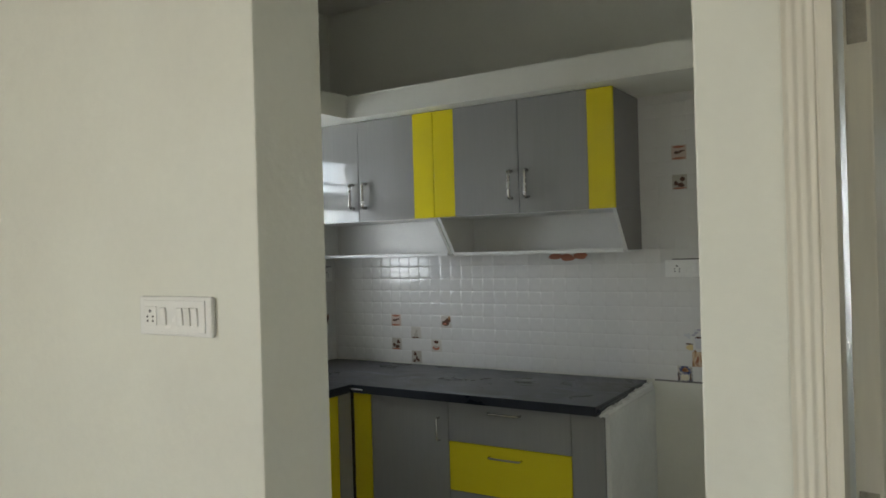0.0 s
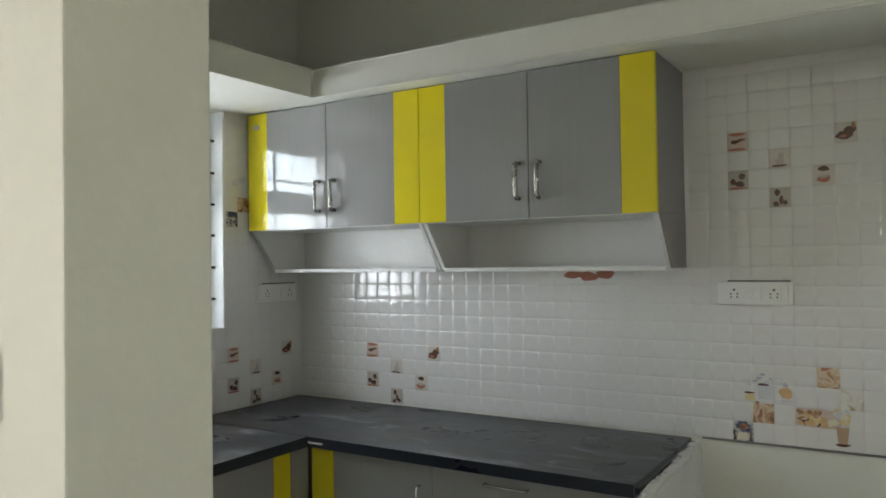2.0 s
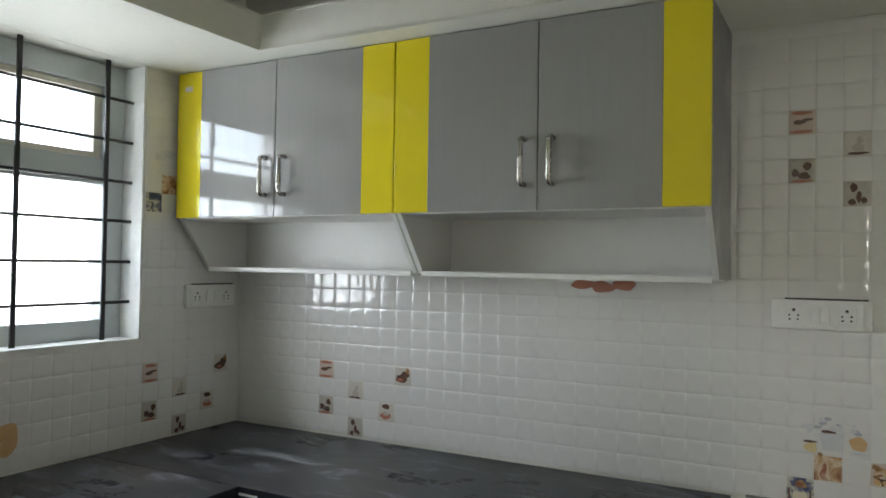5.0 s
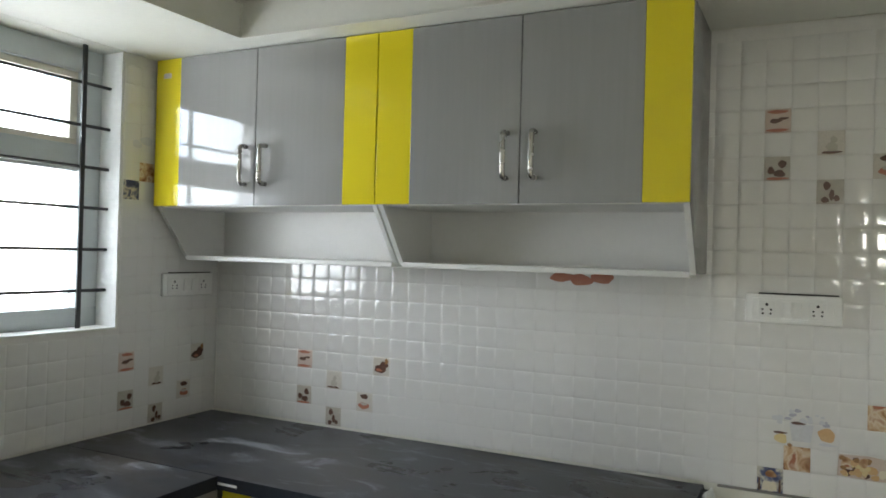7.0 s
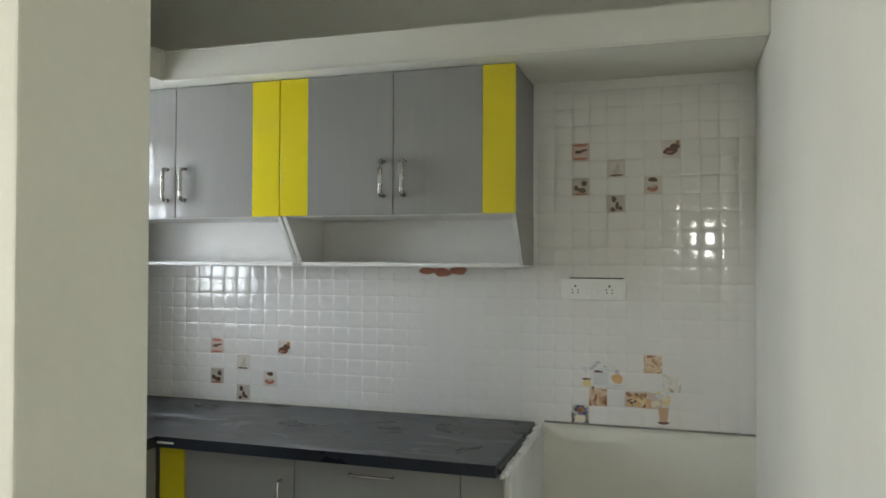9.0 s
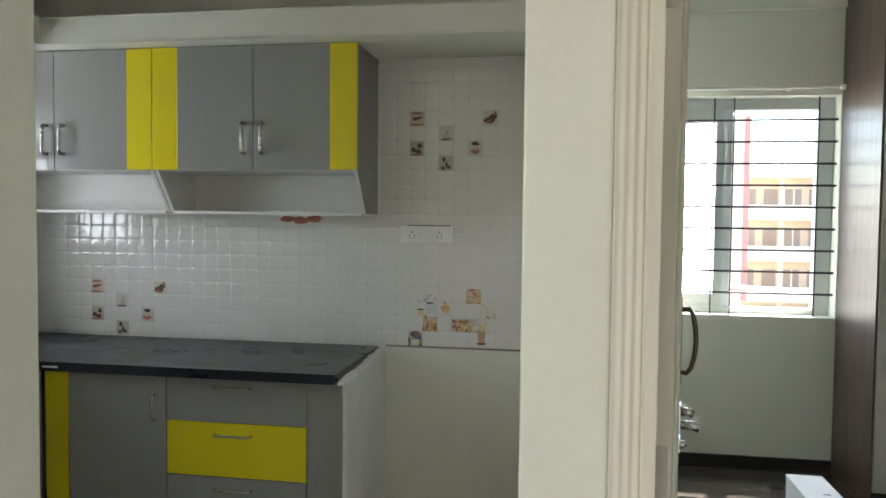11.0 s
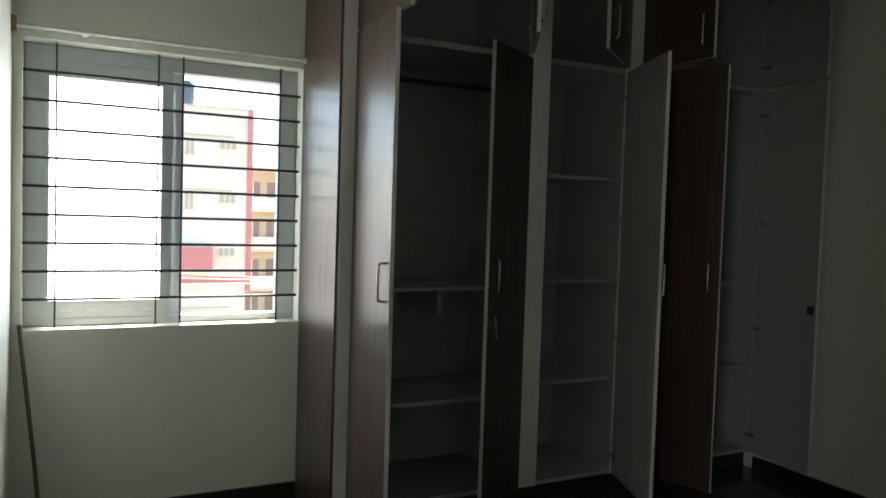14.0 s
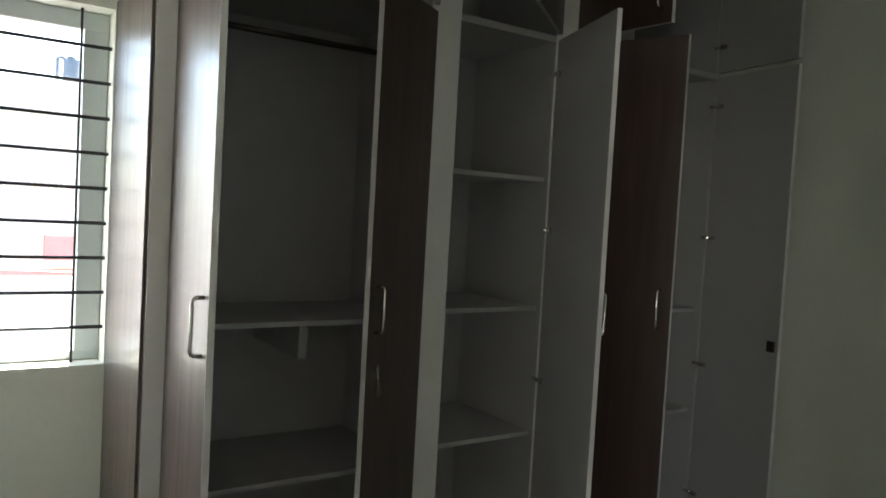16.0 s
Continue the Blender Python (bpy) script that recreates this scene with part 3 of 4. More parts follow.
# ---- bedroom wardrobe ----
WY, WB, LOW, TOPZ = 4.08, 4.645, 0.10, 2.25
wardrobe = thing("wardrobe", "dark brown wood-grain wardrobe with white lining, all doors open", "wardrobe", (2.6, 4.36, 0))


def wp(name, b, mat, label="", bevel=0.0015):
    return under(part(name, box(b, bevel=bevel), mat, wardrobe, label))


wp("side_cladding", (1.302, WY + 0.006, 0.0, 1.312, WB, H - 0.004), WOOD, "dark brown wood-grain side panel")
for a, b in ((1.314, 1.395), (2.265, 2.395), (2.868, 3.000), (3.905, 3.945)):
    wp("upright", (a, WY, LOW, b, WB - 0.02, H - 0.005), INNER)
    if a < 3.5:
        wp("edge_band", (a + 0.001, WY - 0.0035, LOW, b - 0.001, WY - 0.0005, H - 0.005), WHITE, "white edge band", 0.0)
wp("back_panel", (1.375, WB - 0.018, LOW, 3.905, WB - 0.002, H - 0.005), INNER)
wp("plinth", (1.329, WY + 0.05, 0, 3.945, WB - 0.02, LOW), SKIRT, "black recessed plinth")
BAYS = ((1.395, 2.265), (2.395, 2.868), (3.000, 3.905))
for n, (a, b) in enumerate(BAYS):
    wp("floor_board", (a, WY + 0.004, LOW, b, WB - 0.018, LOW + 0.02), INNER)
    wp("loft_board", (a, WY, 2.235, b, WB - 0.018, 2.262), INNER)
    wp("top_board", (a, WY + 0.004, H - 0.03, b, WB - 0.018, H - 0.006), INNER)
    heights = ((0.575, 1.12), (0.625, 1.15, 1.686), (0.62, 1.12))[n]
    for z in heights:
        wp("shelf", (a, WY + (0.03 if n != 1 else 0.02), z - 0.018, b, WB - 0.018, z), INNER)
wp("drawer_divider", (1.835, WY + 0.06, 0.985, 1.865, WB - 0.05, 1.101), INNER)
wp("drawer_divider", (3.39, WY + 0.06, 0.985, 3.42, WB - 0.05, 1.101), INNER)
for a, b in (BAYS[0], BAYS[2]):
    under(part("hanging_rail", tube([(a, 4.34, 2.12), (b, 4.34, 2.12)], 0.012), DARK_METAL, wardrobe, "dull dark hanging rail", True))
wp("seam_batten", (2.395, WB - 0.03, 2.60, 2.868, WB - 0.019, 2.615), INNER)
wp("seam_batten", (1.375, WB - 0.03, 2.56, 2.335, WB - 0.019, 2.575), INNER)


def wardrobe_door(hinge_x, width, degrees, z0, z1, hinge_left, label, keys=False, lock=False, handle_z=None):
    """A hinged door; degrees is how far it stands open."""
    s = 1 if hinge_left else -1
    turn = Matrix.Translation((hinge_x, WY - 0.004, 0)) @ Matrix.Rotation(radians(-s * degrees), 4, "Z")
    def flip(b):
        x0, y0, a, x1, y1, c = b
        return (min(s * x0, s * x1), y0, a, max(s * x0, s * x1), y1, c)
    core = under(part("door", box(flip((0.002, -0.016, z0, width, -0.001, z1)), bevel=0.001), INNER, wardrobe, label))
    core.matrix_basis = turn
    core.matrix_parent_inverse = wardrobe.matrix_world.inverted()
    part("face", box(flip((0.003, -0.0185, z0 + 0.001, width - 0.001, -0.0162, z1 - 0.001))), WOOD, core, "dark brown wood-grain face")
    part("edge_band", box(flip((width, -0.0185, z0, width + 0.0015, -0.001, z1))), WHITE, core, "white edge band")
    hz = handle_z if handle_z else 1.19
    bm = d_handle(0.15, 0.030, 0.0055)
    bmesh.ops.translate(bm, verts=bm.verts, vec=(s * (width - 0.045), -0.0185, hz))
    part("handle", bm, CHROME, core, "brushed steel bar handle", True)
    for z in ([z0 + 0.12, z1 - 0.12] if z1 - z0 < 1 else [z0 + 0.10, z0 + 0.74, z0 + 1.36, z1 - 0.14]):
        part("hinge", box(flip((0.012, -0.001, z - 0.010, 0.052, 0.012, z + 0.010)), flip((-0.02, 0.008, z - 0.006, 0.016, 0.018, z + 0.006)), bevel=0.002), CHROME, core, "sprung steel hinge")
    if lock:
        part("lock", box(flip((width - 0.05, -0.001, 0.985, width - 0.012, 0.014, 1.035)), bevel=0.004), DARK_METAL, core, "dark cupboard lock")
    if keys:
        bm = tube([(s * (width - 0.05), -0.018, 1.0), (s * (width - 0.05), -0.034, 1.0)], 0.010)
        tube([(s * (width - 0.05), -0.034, 1.0), (s * (width - 0.052), -0.036, 0.965), (s * (width - 0.06), -0.030, 0.94)], 0.004, 6, bm)
        tube([(s * (width - 0.06), -0.032, 0.955), (s * (width - 0.07), -0.028, 0.90)], 0.006, 6, bm)
        tube([(s * (width - 0.05), -0.034, 0.96), (s * (width - 0.088), -0.028, 0.91)], 0.005, 6, bm)
        part("keys", bm, CHROME, core, "small bunch of keys in the lock")
    return core


wardrobe_door(1.392, 0.478, 91.8, 0.11, 2.243, True, "tall wood-grain door swung wide open")
wardrobe_door(2.272, 0.41, 33, 0.11, 2.243, False, "tall wood-grain door ajar with keys", keys=True)
wardrobe_door(2.875, 0.525, 70, 0.11, 2.243, False, "tall door open, white inside showing")
wardrobe_door(2.995, 0.465, 70, 0.11, 2.243, True, "tall wood-grain door half open")
wardrobe_door(3.912, 0.46, 82, 0.11, 2.243, False, "tall door open, white inside showing", lock=True)
wardrobe_door(1.392, 0.478, 85, 2.258, H - 0.01, True, "loft door swung open", handle_z=2.40)
wardrobe_door(2.272, 0.433, 60, 2.266, H - 0.01, False, "loft door half open", handle_z=2.40)
wardrobe_door(2.875, 0.478, 38, 2.266, H - 0.01, False, "loft door ajar", handle_z=2.40)
wardrobe_door(2.995, 0.45, 84, 2.266, H - 0.01, True, "loft door swung open", handle_z=2.40)
wardrobe_door(3.912, 0.46, 81, 2.266, H - 0.01, False, "loft door open, white inside showing", handle_z=2.40)

# ---- loose things in the bedroom ----
carton = thing("carton", "long white card box standing on the floor", "box", (0.89, 3.42, 0))
under(part("body", box((0.792, 3.15, 0.0, 0.945, 3.67, 0.292), bevel=0.004), CARTON, carton))
under(part("lid", box((0.790, 3.148, 0.288, 0.947, 3.672, 0.30), bevel=0.003), CARTON, carton))
for x, y, w in ((0.875, 3.42, 0.03), (0.90, 3.34, 0.02)):
    under(part("print_mark", box((x, y, 0.3002, x + w, y + 0.012, 0.3008)), SKIRT, carton))
tagged(part("stick", tube([(0.17, 4.36, 0.008), (0.13, 4.46, 0.40), (0.065, 4.62, 0.93)], 0.009, 8), DARK_METAL), "thin dark stick leaning against the wall", "stick")
tagged(part("floor_scrap", box((0.90, 4.35, 0.0005, 0.97, 4.38, 0.012), bevel=0.003), SKIRT), "small dark scrap lying on the floor", "debris")

# ---- switch plates ----


def switch_plate(name, label, m, length, height, items, gap):
    """A plate that faces -y, its middle at m; items: (kind, place along)."""
    ob = thing(name, label, "switch plate")
    part("plate", box((-length / 2, -0.014, -height / 2, length / 2, 0, height / 2), bevel=0.005), PLATE, ob)
    part("inner_plate", box((-length / 2 + 0.02, -0.017, -height / 2 + 0.010, length / 2 - 0.02, -0.0135, height / 2 - 0.010), bevel=0.0015), PLATE, ob)
    for kind, x in items:
        if kind == "switch":
            bm = box((x - 0.0105, -0.022, -0.022, x + 0.0105, -0.0165, 0.022), bevel=0.002)
            bmesh.ops.rotate(bm, cent=(x, -0.018, 0), verts=bm.verts, matrix=Matrix.Rotation(radians(5), 3, "X"))
            part("rocker", bm, PLATE, ob)
        else:
            face = part("socket_face", box((x - 0.022, -0.0195, -0.024, x + 0.022, -0.0165, 0.024), bevel=0.002), PLATE, ob)
            for dx, dz, r in ((0, 0.012, 0.0042), (-0.011, -0.002, 0.0030), (0.011, -0.002, 0.0030), (-0.010, -0.013, 0.0030), (0.010, -0.013, 0.0030)):
                bm = disc(r, 0.0006, 10)
                bmesh.ops.translate(bm, verts=bm.verts, vec=(x + dx, -0.0196, dz))
                part("pin_hole", bm, HOLE, face)
    if gap:
        # The shade in the gap is put in as a dark strip.
        part("gap", box((-length * 0.36, -0.010, height / 2 - 0.0005, length * 0.46, -0.001, height / 2 + 0.004)), HOLE, ob, "dark strip for the shaded gap above the plate")
    ob.matrix_world = m
    return ob


switch_plate("switch_plate", "white socket and switch plate on the tiled wall", pose(-0.843, 3.416, 1.376), 0.243, 0.080, [("socket", -0.065), ("switch", -0.014), ("switch", 0.011), ("socket", 0.062)], True)
switch_plate("switch_plate", "white socket plate beside the kitchen window", pose(-2.926, 3.25, 1.364, 0, 0, 90), 0.25, 0.085, [("socket", -0.075), ("switch", -0.02), ("switch", 0.02), ("socket", 0.07)], True)
switch_plate("switch_plate", "white socket and switch plate on the cream wall", pose(-1.553, 1.2095, 1.343), 0.27, 0.098, [("socket", -0.085), ("switch", -0.035), ("switch", 0.028), ("switch", 0.055), ("switch", 0.082)], False)

# ---- outside the bedroom window ----
structure("ground", box((-600, 6.0, -8.2, 600, 1500, -8.0)), GROUND, "dusty open ground and road", "ground")


def far_window(house, x, y, z, w, h, grid):
    """A small grilled window with its frame and a thin hood."""
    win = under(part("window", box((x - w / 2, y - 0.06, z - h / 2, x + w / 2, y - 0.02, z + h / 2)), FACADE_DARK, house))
    f = 0.05
    part("window_frame", box((x - w / 2 - f, y - 0.10, z - h / 2 - f, x - w / 2, y - 0.02, z + h / 2 + f), (x + w / 2, y - 0.10, z - h / 2 - f, x + w / 2 + f, y - 0.02, z + h / 2 + f), (x - w / 2, y - 0.10, z + h / 2, x + w / 2, y - 0.02, z + h / 2 + f), (x - w / 2, y - 0.12, z - h / 2 - f, x + w / 2, y - 0.02, z - h / 2)), FACADE, win)
    for k in range(1, grid):
        gx = x - w / 2 + w * k / grid
        part("grille_bar", box((gx - 0.025, y - 0.10, z - h / 2, gx + 0.025, y - 0.065, z + h / 2)), FACADE, win)


house = thing("apartment_building", "pale cream apartment building with a red corner band", "building", (2.0, 48.0, -8.0))
under(part("wall", box((-9.0, 43.0, -8.0, 9.1, 54.0, 6.6)), FACADE, house))
under(part("parapet", box((-9.05, 42.95, 6.6, 9.1, 43.25, 6.95)), FACADE, house))
under(part("parapet", box((-9.05, 53.7, 6.6, 9.1, 54.0, 6.95)), FACADE, house))
under(part("coping", box((-9.1, 42.88, 6.95, 9.1, 43.30, 7.03)), FACADE_TAN, house, "tan parapet coping"))
under(part("red_band", box((9.1, 42.85, -3.0, 9.36, 54.0, 7.03)), FACADE_RED, house, "red painted corner band"))
under(part("red_band", box((-9.0, 42.85, -2.5, 9.1, 43.0, -2.2)), FACADE_RED, house, "red painted level band"))
for z in (5.42, 2.50, -0.42, -3.9):
    under(part("level_band", box((-9.0, 42.90, z, 8.3, 43.0, z + 0.08)), FACADE_TAN, house, "thin tan level band"))
    for x, w, g in ((-4.4, 1.2, 3), (-1.2, 0.8, 2), (1.0, 0.8, 2), (2.84, 0.5, 2), (4.30, 0.42, 2), (4.89, 0.42, 3), (5.48, 0.42, 2), (6.03, 0.42, 2), (8.03, 0.85, 3)):
        if not (z == -0.42 and 3.5 < x < 7.0):
            far_window(house, x, 43.0, z - 0.62 if x < 8 else z - 0.42, w, 0.85 if x < 8 else 0.42, g)
under(part("balcony", box((4.9, 42.2, -1.75, 7.2, 42.35, -0.55), (4.9, 42.35, -1.75, 5.05, 43.0, -0.55), (7.05, 42.35, -1.75, 7.2, 43.0, -0.55)), FACADE_RED, house, "red balcony railing"))
under(part("balcony_slab", box((4.9, 42.2, -1.9, 7.2, 43.0, -1.75)), FACADE, house))
tank = thing("water_tank", "dark blue-grey water tank on a flat roof", "water tank", (6.05, 44.5, 6.6))
under(part("drum", tube([(6.05, 44.5, 6.6), (6.05, 44.5, 6.7), (6.05, 44.5, 8.25), (6.05, 44.5, 8.35)], 0.38, 16), TANK, tank))
for z in (7.1, 7.6, 8.0):
    under(part("hoop", tube([(6.05, 44.5, z), (6.05, 44.5, z + 0.06)], 0.40, 16), TANK, tank))
under(part("cap", tube([(6.05, 44.5, 8.34), (6.05, 44.5, 8.48)], 0.2, 12), TANK, tank))
under(part("pipe", tube([(5.42, 44.5, 6.6), (5.42, 44.5, 8.35), (5.60, 44.5, 8.40), (5.80, 44.5, 8.30)], 0.10, 8), TANK, tank))
block = thing("balcony_building", "tan apartment block with open balconies on every storey", "building", (17.0, 64.0, -8.0))
under(part("wall", box((12.0, 61.5, -8.0, 24.0, 70.0, 5.2)), FACADE_TAN, block))
under(part("roof_band", box((11.8, 59.8, 4.6, 24.0, 61.5, 5.1)), FACADE, block))
for z in (-7.6, -4.6, -1.5, 1.6):
    under(part("balcony_slab", box((11.9, 59.8, z - 0.2, 24.0, 61.5, z + 0.05)), FACADE_TAN, block))
    under(part("balcony_wall", box((11.9, 59.8, z + 0.05, 24.0, 59.95, z + 0.95)), FACADE, block))
    for x in (12.9, 16.2, 19.5):
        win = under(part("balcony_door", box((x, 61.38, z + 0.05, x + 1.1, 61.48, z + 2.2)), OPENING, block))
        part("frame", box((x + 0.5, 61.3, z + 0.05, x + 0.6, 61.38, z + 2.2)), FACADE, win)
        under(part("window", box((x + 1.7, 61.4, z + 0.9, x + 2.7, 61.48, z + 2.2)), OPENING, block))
    for x in (11.9, 15.4, 18.8, 22.2):
        under(part("column", box((x, 59.95, z + 0.05, x + 0.3, 60.25, z + 2.9)), FACADE_TAN, block))
wires = thing("power_lines", "sagging power cables across the street", "cable", (4.0, 30.0, -8.0))
for z, dz in ((0.0, -1.2), (-0.5, -0.4), (-1.0, 0.3)):
    under(part("cable", tube([(-4 + 20 * u, 28, z + dz * u - 1.2 * u * (1 - u)) for u in [k / 10 for k in range(11)]], 0.02, 5), FACADE, wires))
under(part("pole", tube([(-4, 28, -8), (-4, 28, 1)], 0.12, 8), FACADE, wires))
under(part("pole", tube([(16, 28, -8), (16, 28, 1)], 0.12, 8), FACADE, wires))

# ---- printed pictures on the tiles ----
P = 0.0665
X0, Z0 = -0.858, 0.868


def cell(i, k):
    return X0 + P * i, Z0 + P * k


def tile_mesh(name, mat, high=0.0018):
    """One cushion-shaped square: a rounded rim and a barely domed face."""
    bm = bmesh.new()
    h, rings = P / 2, []
    for ins, up in ((0, 0), (0.0010, 0.30), (0.0040, 0.72), (0.0080, 0.93), (0.0140, 0.99), (0.0210, 1.0)):
        rings.append([bm.verts.new((sx * (h - ins), -high * up, sz * (h - ins))) for sx, sz in ((-1, -1), (1, -1), (1, 1), (-1, 1))])
    for a, b in zip(rings, rings[1:]):
        for q in range(4):
            bm.faces.new((a[q], a[(q + 1) % 4], b[(q + 1) % 4], b[q])).smooth = True
    bm.faces.new(rings[-1]).smooth = True
    return mesh_of(bm, name, mat)


MESH = {m.name: tile_mesh("tile", m) for m in (TILE, HAZE, ROSE, ASH, PALE_SPICE, BAKED, NAVY)}
PICTURES = []
motif_north, motif_west = {}, {}
KINDS = ((0, 0, ROSE, "spoon"), (0, -2, ASH, "cup"), (2, -1, HAZE, "boat"), (2, -3, ASH, "branch"), (4, -2, HAZE, "bowls"), (5, 0, HAZE, "fruit"))
for store, i0, k0 in ((motif_north, -1, 15), (motif_north, -25, 3), (motif_west, -7, 3)):
    for di, dk, m, kind in KINDS:
        store[(i0 + di, k0 + dk)] = m
        PICTURES.append((store is motif_north, i0 + di, k0 + dk, kind))
for i, k, m in ((0, 1, BAKED), (-1, 0, NAVY), (3, 3, BAKED), (4, 2, PALE_SPICE)):
    motif_north[(i, k)] = m
motif_west[(-6, 13)], motif_west[(-7, 12)] = BAKED, NAVY
# blobs of each small picture: across, up, radius, squash, material
BLOBS = {
    "spoon": ((0, 0.025, 0.024, 0.22, RED), (0, -0.026, 0.027, 0.18, RED), (-0.006, 0.0, 0.015, 0.45, UMBER), (0.014, 0.006, 0.013, 0.3, UMBER)),
    "cup": ((0.006, -0.014, 0.016, 0.6, UMBER), (-0.015, -0.006, 0.009, 1.2, UMBER), (0.014, 0.012, 0.010, 1.1, UMBER), (0, -0.028, 0.027, 0.15, RED)),
    "boat": ((0, -0.026, 0.025, 0.16, UMBER), (0.002, -0.012, 0.014, 0.9, ASH), (0.006, 0.008, 0.008, 1.2, ASH)),
    "branch": ((-0.008, 0.016, 0.008, 1.5, UMBER), (0.004, -0.008, 0.006, 2.6, UMBER), (-0.012, -0.022, 0.009, 0.9, UMBER), (0.016, -0.018, 0.007, 1.2, UMBER)),
    "bowls": ((0, 0.020, 0.017, 0.5, UMBER), (0, -0.012, 0.021, 0.6, RED), (0, -0.006, 0.013, 0.4, ASH)),
    "fruit": ((-0.004, -0.008, 0.026, 0.55, UMBER), (0.012, 0.006, 0.016, 0.8, UMBER), (0.022, 0.020, 0.007, 1.4, KIWI), (-0.008, -0.012, 0.012, 0.4, RED)),
}


outline_rnd = random.Random(8)


def decal(wall, name, x, z, r, mat, squash=1.0, lift=0.0066):
    w1, w2 = outline_rnd.uniform(0, 6.28), outline_rnd.uniform(0, 6.28)
    ring = [2 * math.pi * q / 18 for q in range(18)]
    bm = prism([(r * (1 + 0.13 * math.sin(2 * q + w1) + 0.10 * math.sin(3 * q + w2)) * math.cos(q), squash * r * (1 + 0.12 * math.sin(3 * q + w1)) * math.sin(q)) for q in ring], "y", -0.0003, 0)
    ob = part(name, bm, mat, wall)
    ob.matrix_basis = pose(x, 3.42 - lift, z) if wall is north else pose(-2.93 + lift, x, z, 0, 0, 90)
    return ob


for on_north, i, k, kind in PICTURES:
    for n, (du, dv, rad, sq, m) in enumerate(BLOBS[kind]):
        if on_north:
            decal(north, "printed_mark", X0 + P * (i + 0.5) + du, Z0 + P * (k + 0.5) + dv, rad, m, sq, 0.0064 + 0.0004 * n)
        else:
            decal(west, "printed_mark", 3.416 + P * (i + 0.5) + du, Z0 + P * (k + 0.5) + dv, rad, m, sq, 0.0064 + 0.0004 * n)
def print_shape(name, outline, mat, lift):
    """A flat printed shape on the north wall; its outline in (x, z)."""
    return part(name, prism(outline, "y", 3.42 - lift - 0.0003, 3.42 - lift), mat, north)


# a pot of pale flowers with a lemon and an orange beside it
print_shape("printed_pot", [(-0.845, 1.066), (-0.785, 1.064), (-0.792, 1.017), (-0.838, 1.017)], PALEGREY, 0.0072)
decal(north, "printed_mark", -0.824, 1.066, 0.017, UMBER, 0.25, 0.0077)
decal(north, "printed_mark", -0.868, 1.036, 0.016, UMBER, 0.22, 0.0073)
decal(north, "printed_mark", -0.843, 1.004, 0.006, KIWI, 0.9, 0.0073)
decal(north, "printed_fruit", -0.866, 1.020, 0.018, LEMON, 0.72, 0.0068)
decal(north, "printed_fruit", -0.754, 1.041, 0.022, ORANGE, 0.85, 0.0069)
decal(north, "printed_mark", -0.752, 1.016, 0.020, PALEGREY, 0.2, 0.0068)
petals = random.Random(11)
for x, z, n in ((-0.879, 1.072, 5), (-0.838, 1.086, 6), (-0.800, 1.080, 6), (-0.767, 1.078, 5)):
    for k in range(n):
        decal(north, "printed_petal", x + petals.uniform(-0.013, 0.013), z + petals.uniform(-0.010, 0.014), petals.uniform(0.004, 0.009), petals.choice((PALEGREY, PALEGREY, LILAC)), petals.uniform(0.5, 1.1), 0.0064 + 0.0001 * k)
# the chair and loaf on the blue square
print_shape("printed_mark", [(-0.912, 0.872), (-0.872, 0.872), (-0.876, 0.897), (-0.908, 0.897)], CREAM, 0.0072)
decal(north, "printed_mark", -0.889, 0.918, 0.014, BAKED, 0.7, 0.0072)
for x in (-0.918, -0.866):
    print_shape("printed_mark", [(x - 0.003, 0.870), (x + 0.003, 0.870), (x + 0.002, 0.905), (x - 0.002, 0.905)], UMBER, 0.0070)
# a heap of fruit and nuts with a pot of pale flowers beside it
print_shape("printed_ground", [(-0.727, 0.940), (-0.640, 0.936), (-0.592, 0.938), (-0.590, 0.992), (-0.650, 1.000), (-0.724, 0.997)], ROSE, 0.0066)
for k in range(26):
    x, z = petals.uniform(-0.718, -0.635), petals.uniform(0.944, 0.990)
    decal(north, "printed_fruit", x, z, petals.uniform(0.006, 0.014), petals.choice((KIWI, BAKED, LEMON, ORANGE, UMBER, KIWI)), petals.uniform(0.6, 1.1), 0.0070 + 0.00006 * k)
for k in range(16):
    decal(north, "printed_petal", petals.uniform(-0.628, -0.560), petals.uniform(0.950, 1.002), petals.uniform(0.007, 0.013), petals.choice((LEMON, CREAM, CREAM, PALEGREY)), petals.uniform(0.6, 1.1), 0.0070 + 0.00006 * k)
print_shape("printed_pot", [(-0.606, 0.945), (-0.568, 0.945), (-0.574, 0.892), (-0.600, 0.892)], TERRA, 0.0082)
decal(north, "printed_mark", -0.587, 0.888, 0.021, UMBER, 0.25, 0.0072)
for x, z, r, m, s in ((-1.50, 1.441, 0.040, RED, 0.35), (-1.44, 1.434, 0.036, RED, 0.5), (-1.375, 1.442, 0.040, RED, 0.4)):
    decal(north, "printed_fruit", x, z, r, m, s, 0.0064 + 0.00012 * int(1000 * (x + 2) % 17))
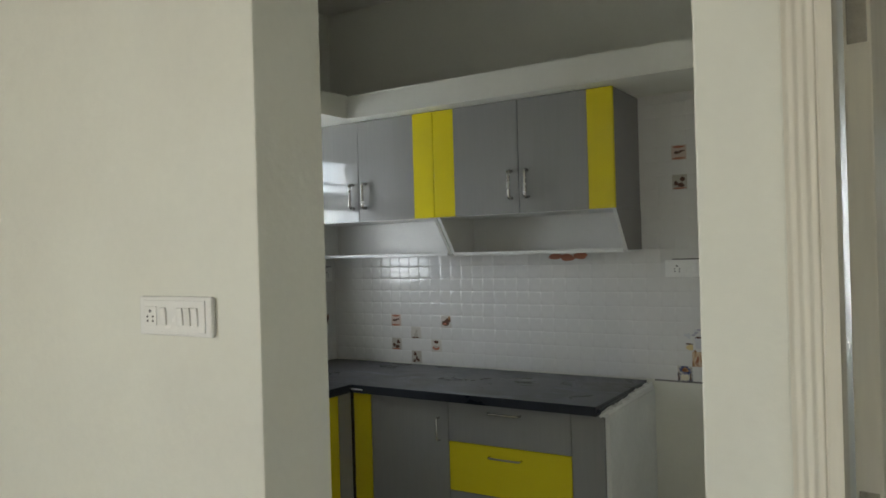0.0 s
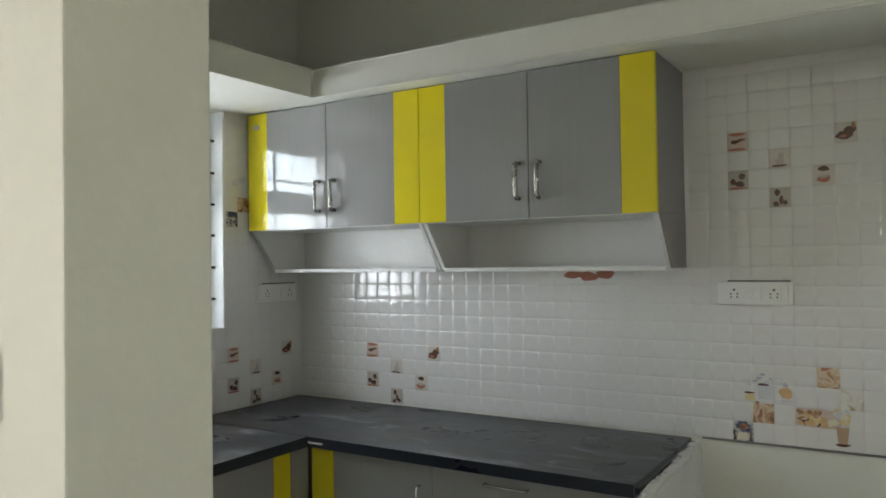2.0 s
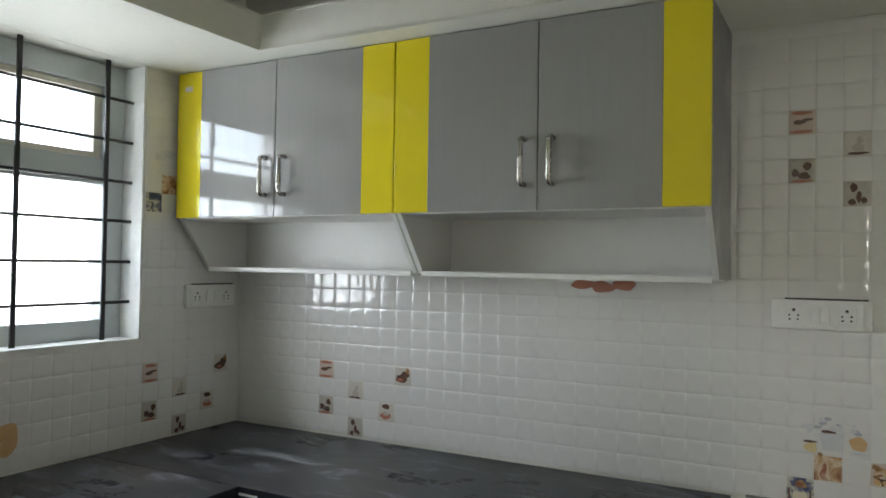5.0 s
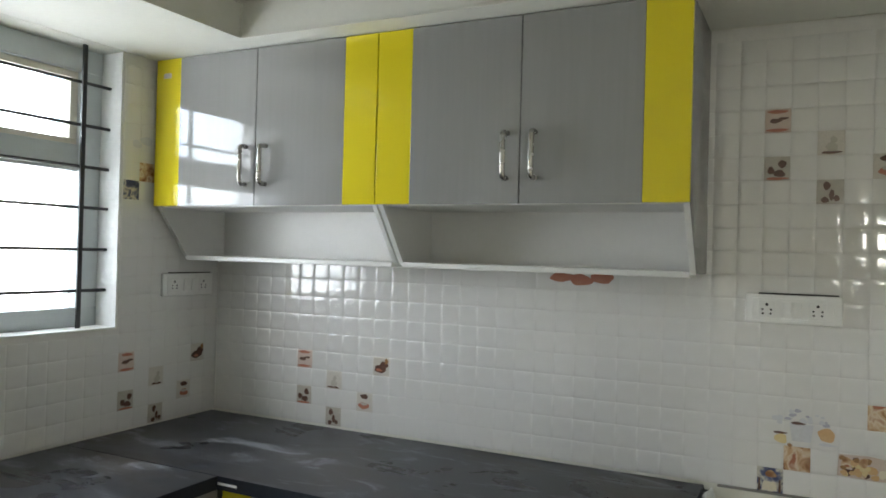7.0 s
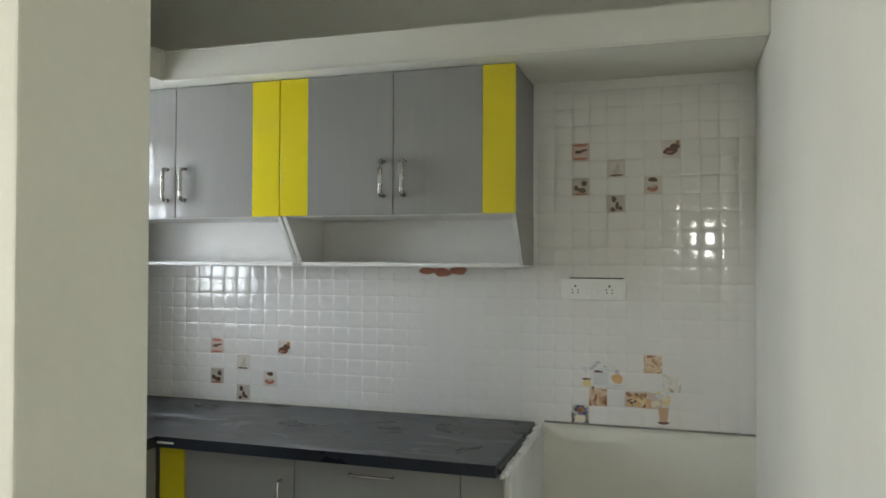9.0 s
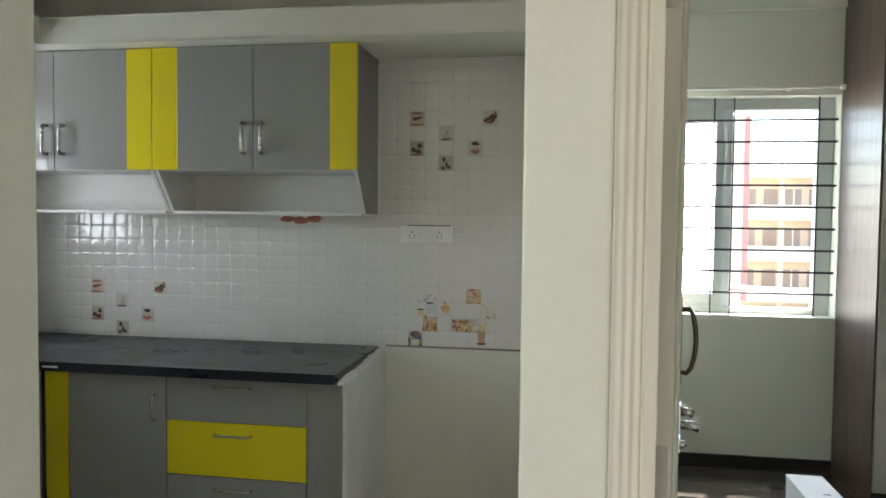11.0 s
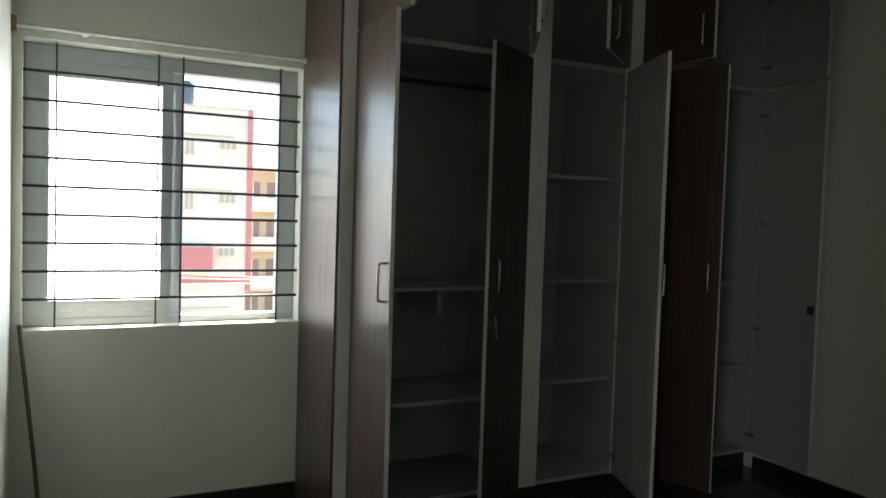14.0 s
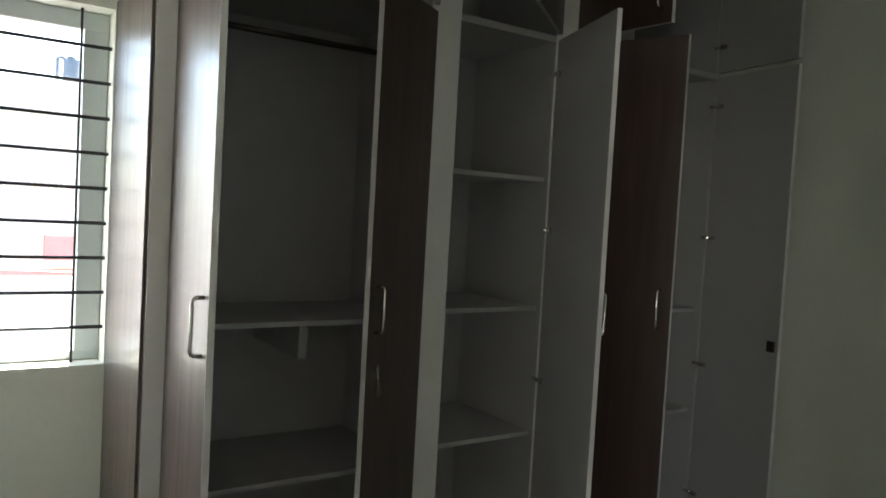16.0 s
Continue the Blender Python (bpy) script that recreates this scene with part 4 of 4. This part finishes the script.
for y, z, r, m, s in ((2.47, 0.968, 0.048, ORANGE, 1), (2.40, 0.935, 0.042, ORANGE, 0.9), (2.34, 0.925, 0.045, RED, 0.7), (2.28, 0.94, 0.045, ORANGE, 0.9), (3.04, 1.875, 0.03, PALEGREY, 0.5), (3.0, 1.86, 0.02, PALEGREY, 0.7)):
    decal(west, "printed_fruit", y, z, r, m, s, 0.0064 + 0.00012 * int(1000 * y % 17))

# ---- wall tiles, last ----
under(part("edge_strip", box((-1.028, 3.412, 0.861, -0.272, 3.4195, 0.8675)), DGREY, north))
backing = box((-2.928, 3.4165, Z0, -0.272, 3.42, 2.168))
under(part("tile_bed", backing, GROUT, north))
under(part("tile_bed", box((-2.93, 1.442, Z0, -2.9265, 3.416, 1.218), (-2.93, 2.942, 1.218, -2.9265, 3.416, 2.168), (-2.93, 1.442, 1.218, -2.9265, 2.098, 2.168)), GROUT, west))
rest = {}


def lay(wall, m, at, single):
    if single or m is not TILE:
        ob = new("tile", MESH[m.name])
        ob.parent = wall
        ob.matrix_basis = at
    else:
        rest.setdefault(wall.name, (wall, []))[1].append(at)


for i in range(-31, 9):
    for k in range(0, 20):
        x, z = X0 + P * (i + 0.5), Z0 + P * (k + 0.5)
        if x < -2.90 or x > -0.29 or z > 2.14:
            continue
        if x < -1.10 and z > 1.50:
            continue
        lay(north, motif_north.get((i, k), TILE), pose(x, 3.4163 + random.uniform(-0.00012, 0.00012), z, random.gauss(0, 0.13), 0, random.gauss(0, 0.13)), k < 8 and i > -28)
for i in range(-30, 0):
    for k in range(0, 20):
        y, z = 3.416 + P * (i + 0.5), Z0 + P * (k + 0.5)
        if y < 1.47 or z > 2.14 or (2.07 < y < 2.97 and z > 1.18):
            continue
        lay(west, motif_west.get((i, k), TILE), pose(-2.9263, y, z, random.gauss(0, 0.13), 0, 90 + random.gauss(0, 0.13)), i > -21)
source = MESH[TILE.name]
for wall, ats in rest.values():
    verts, faces = [], []
    for at in ats:
        n0 = len(verts)
        verts += [at @ v.co for v in source.vertices]
        faces += [[n0 + v for v in p.vertices] for p in source.polygons]
    me = bpy.data.meshes.new("tiles")
    me.from_pydata([tuple(v) for v in verts], [], faces)
    me.materials.append(TILE)
    for p, q in zip(me.polygons, [f.use_smooth for f in source.polygons] * len(ats)):
        p.use_smooth = q
    ob = new("tiles", me)
    ob.parent = wall
    ob["kind"] = "stuff"
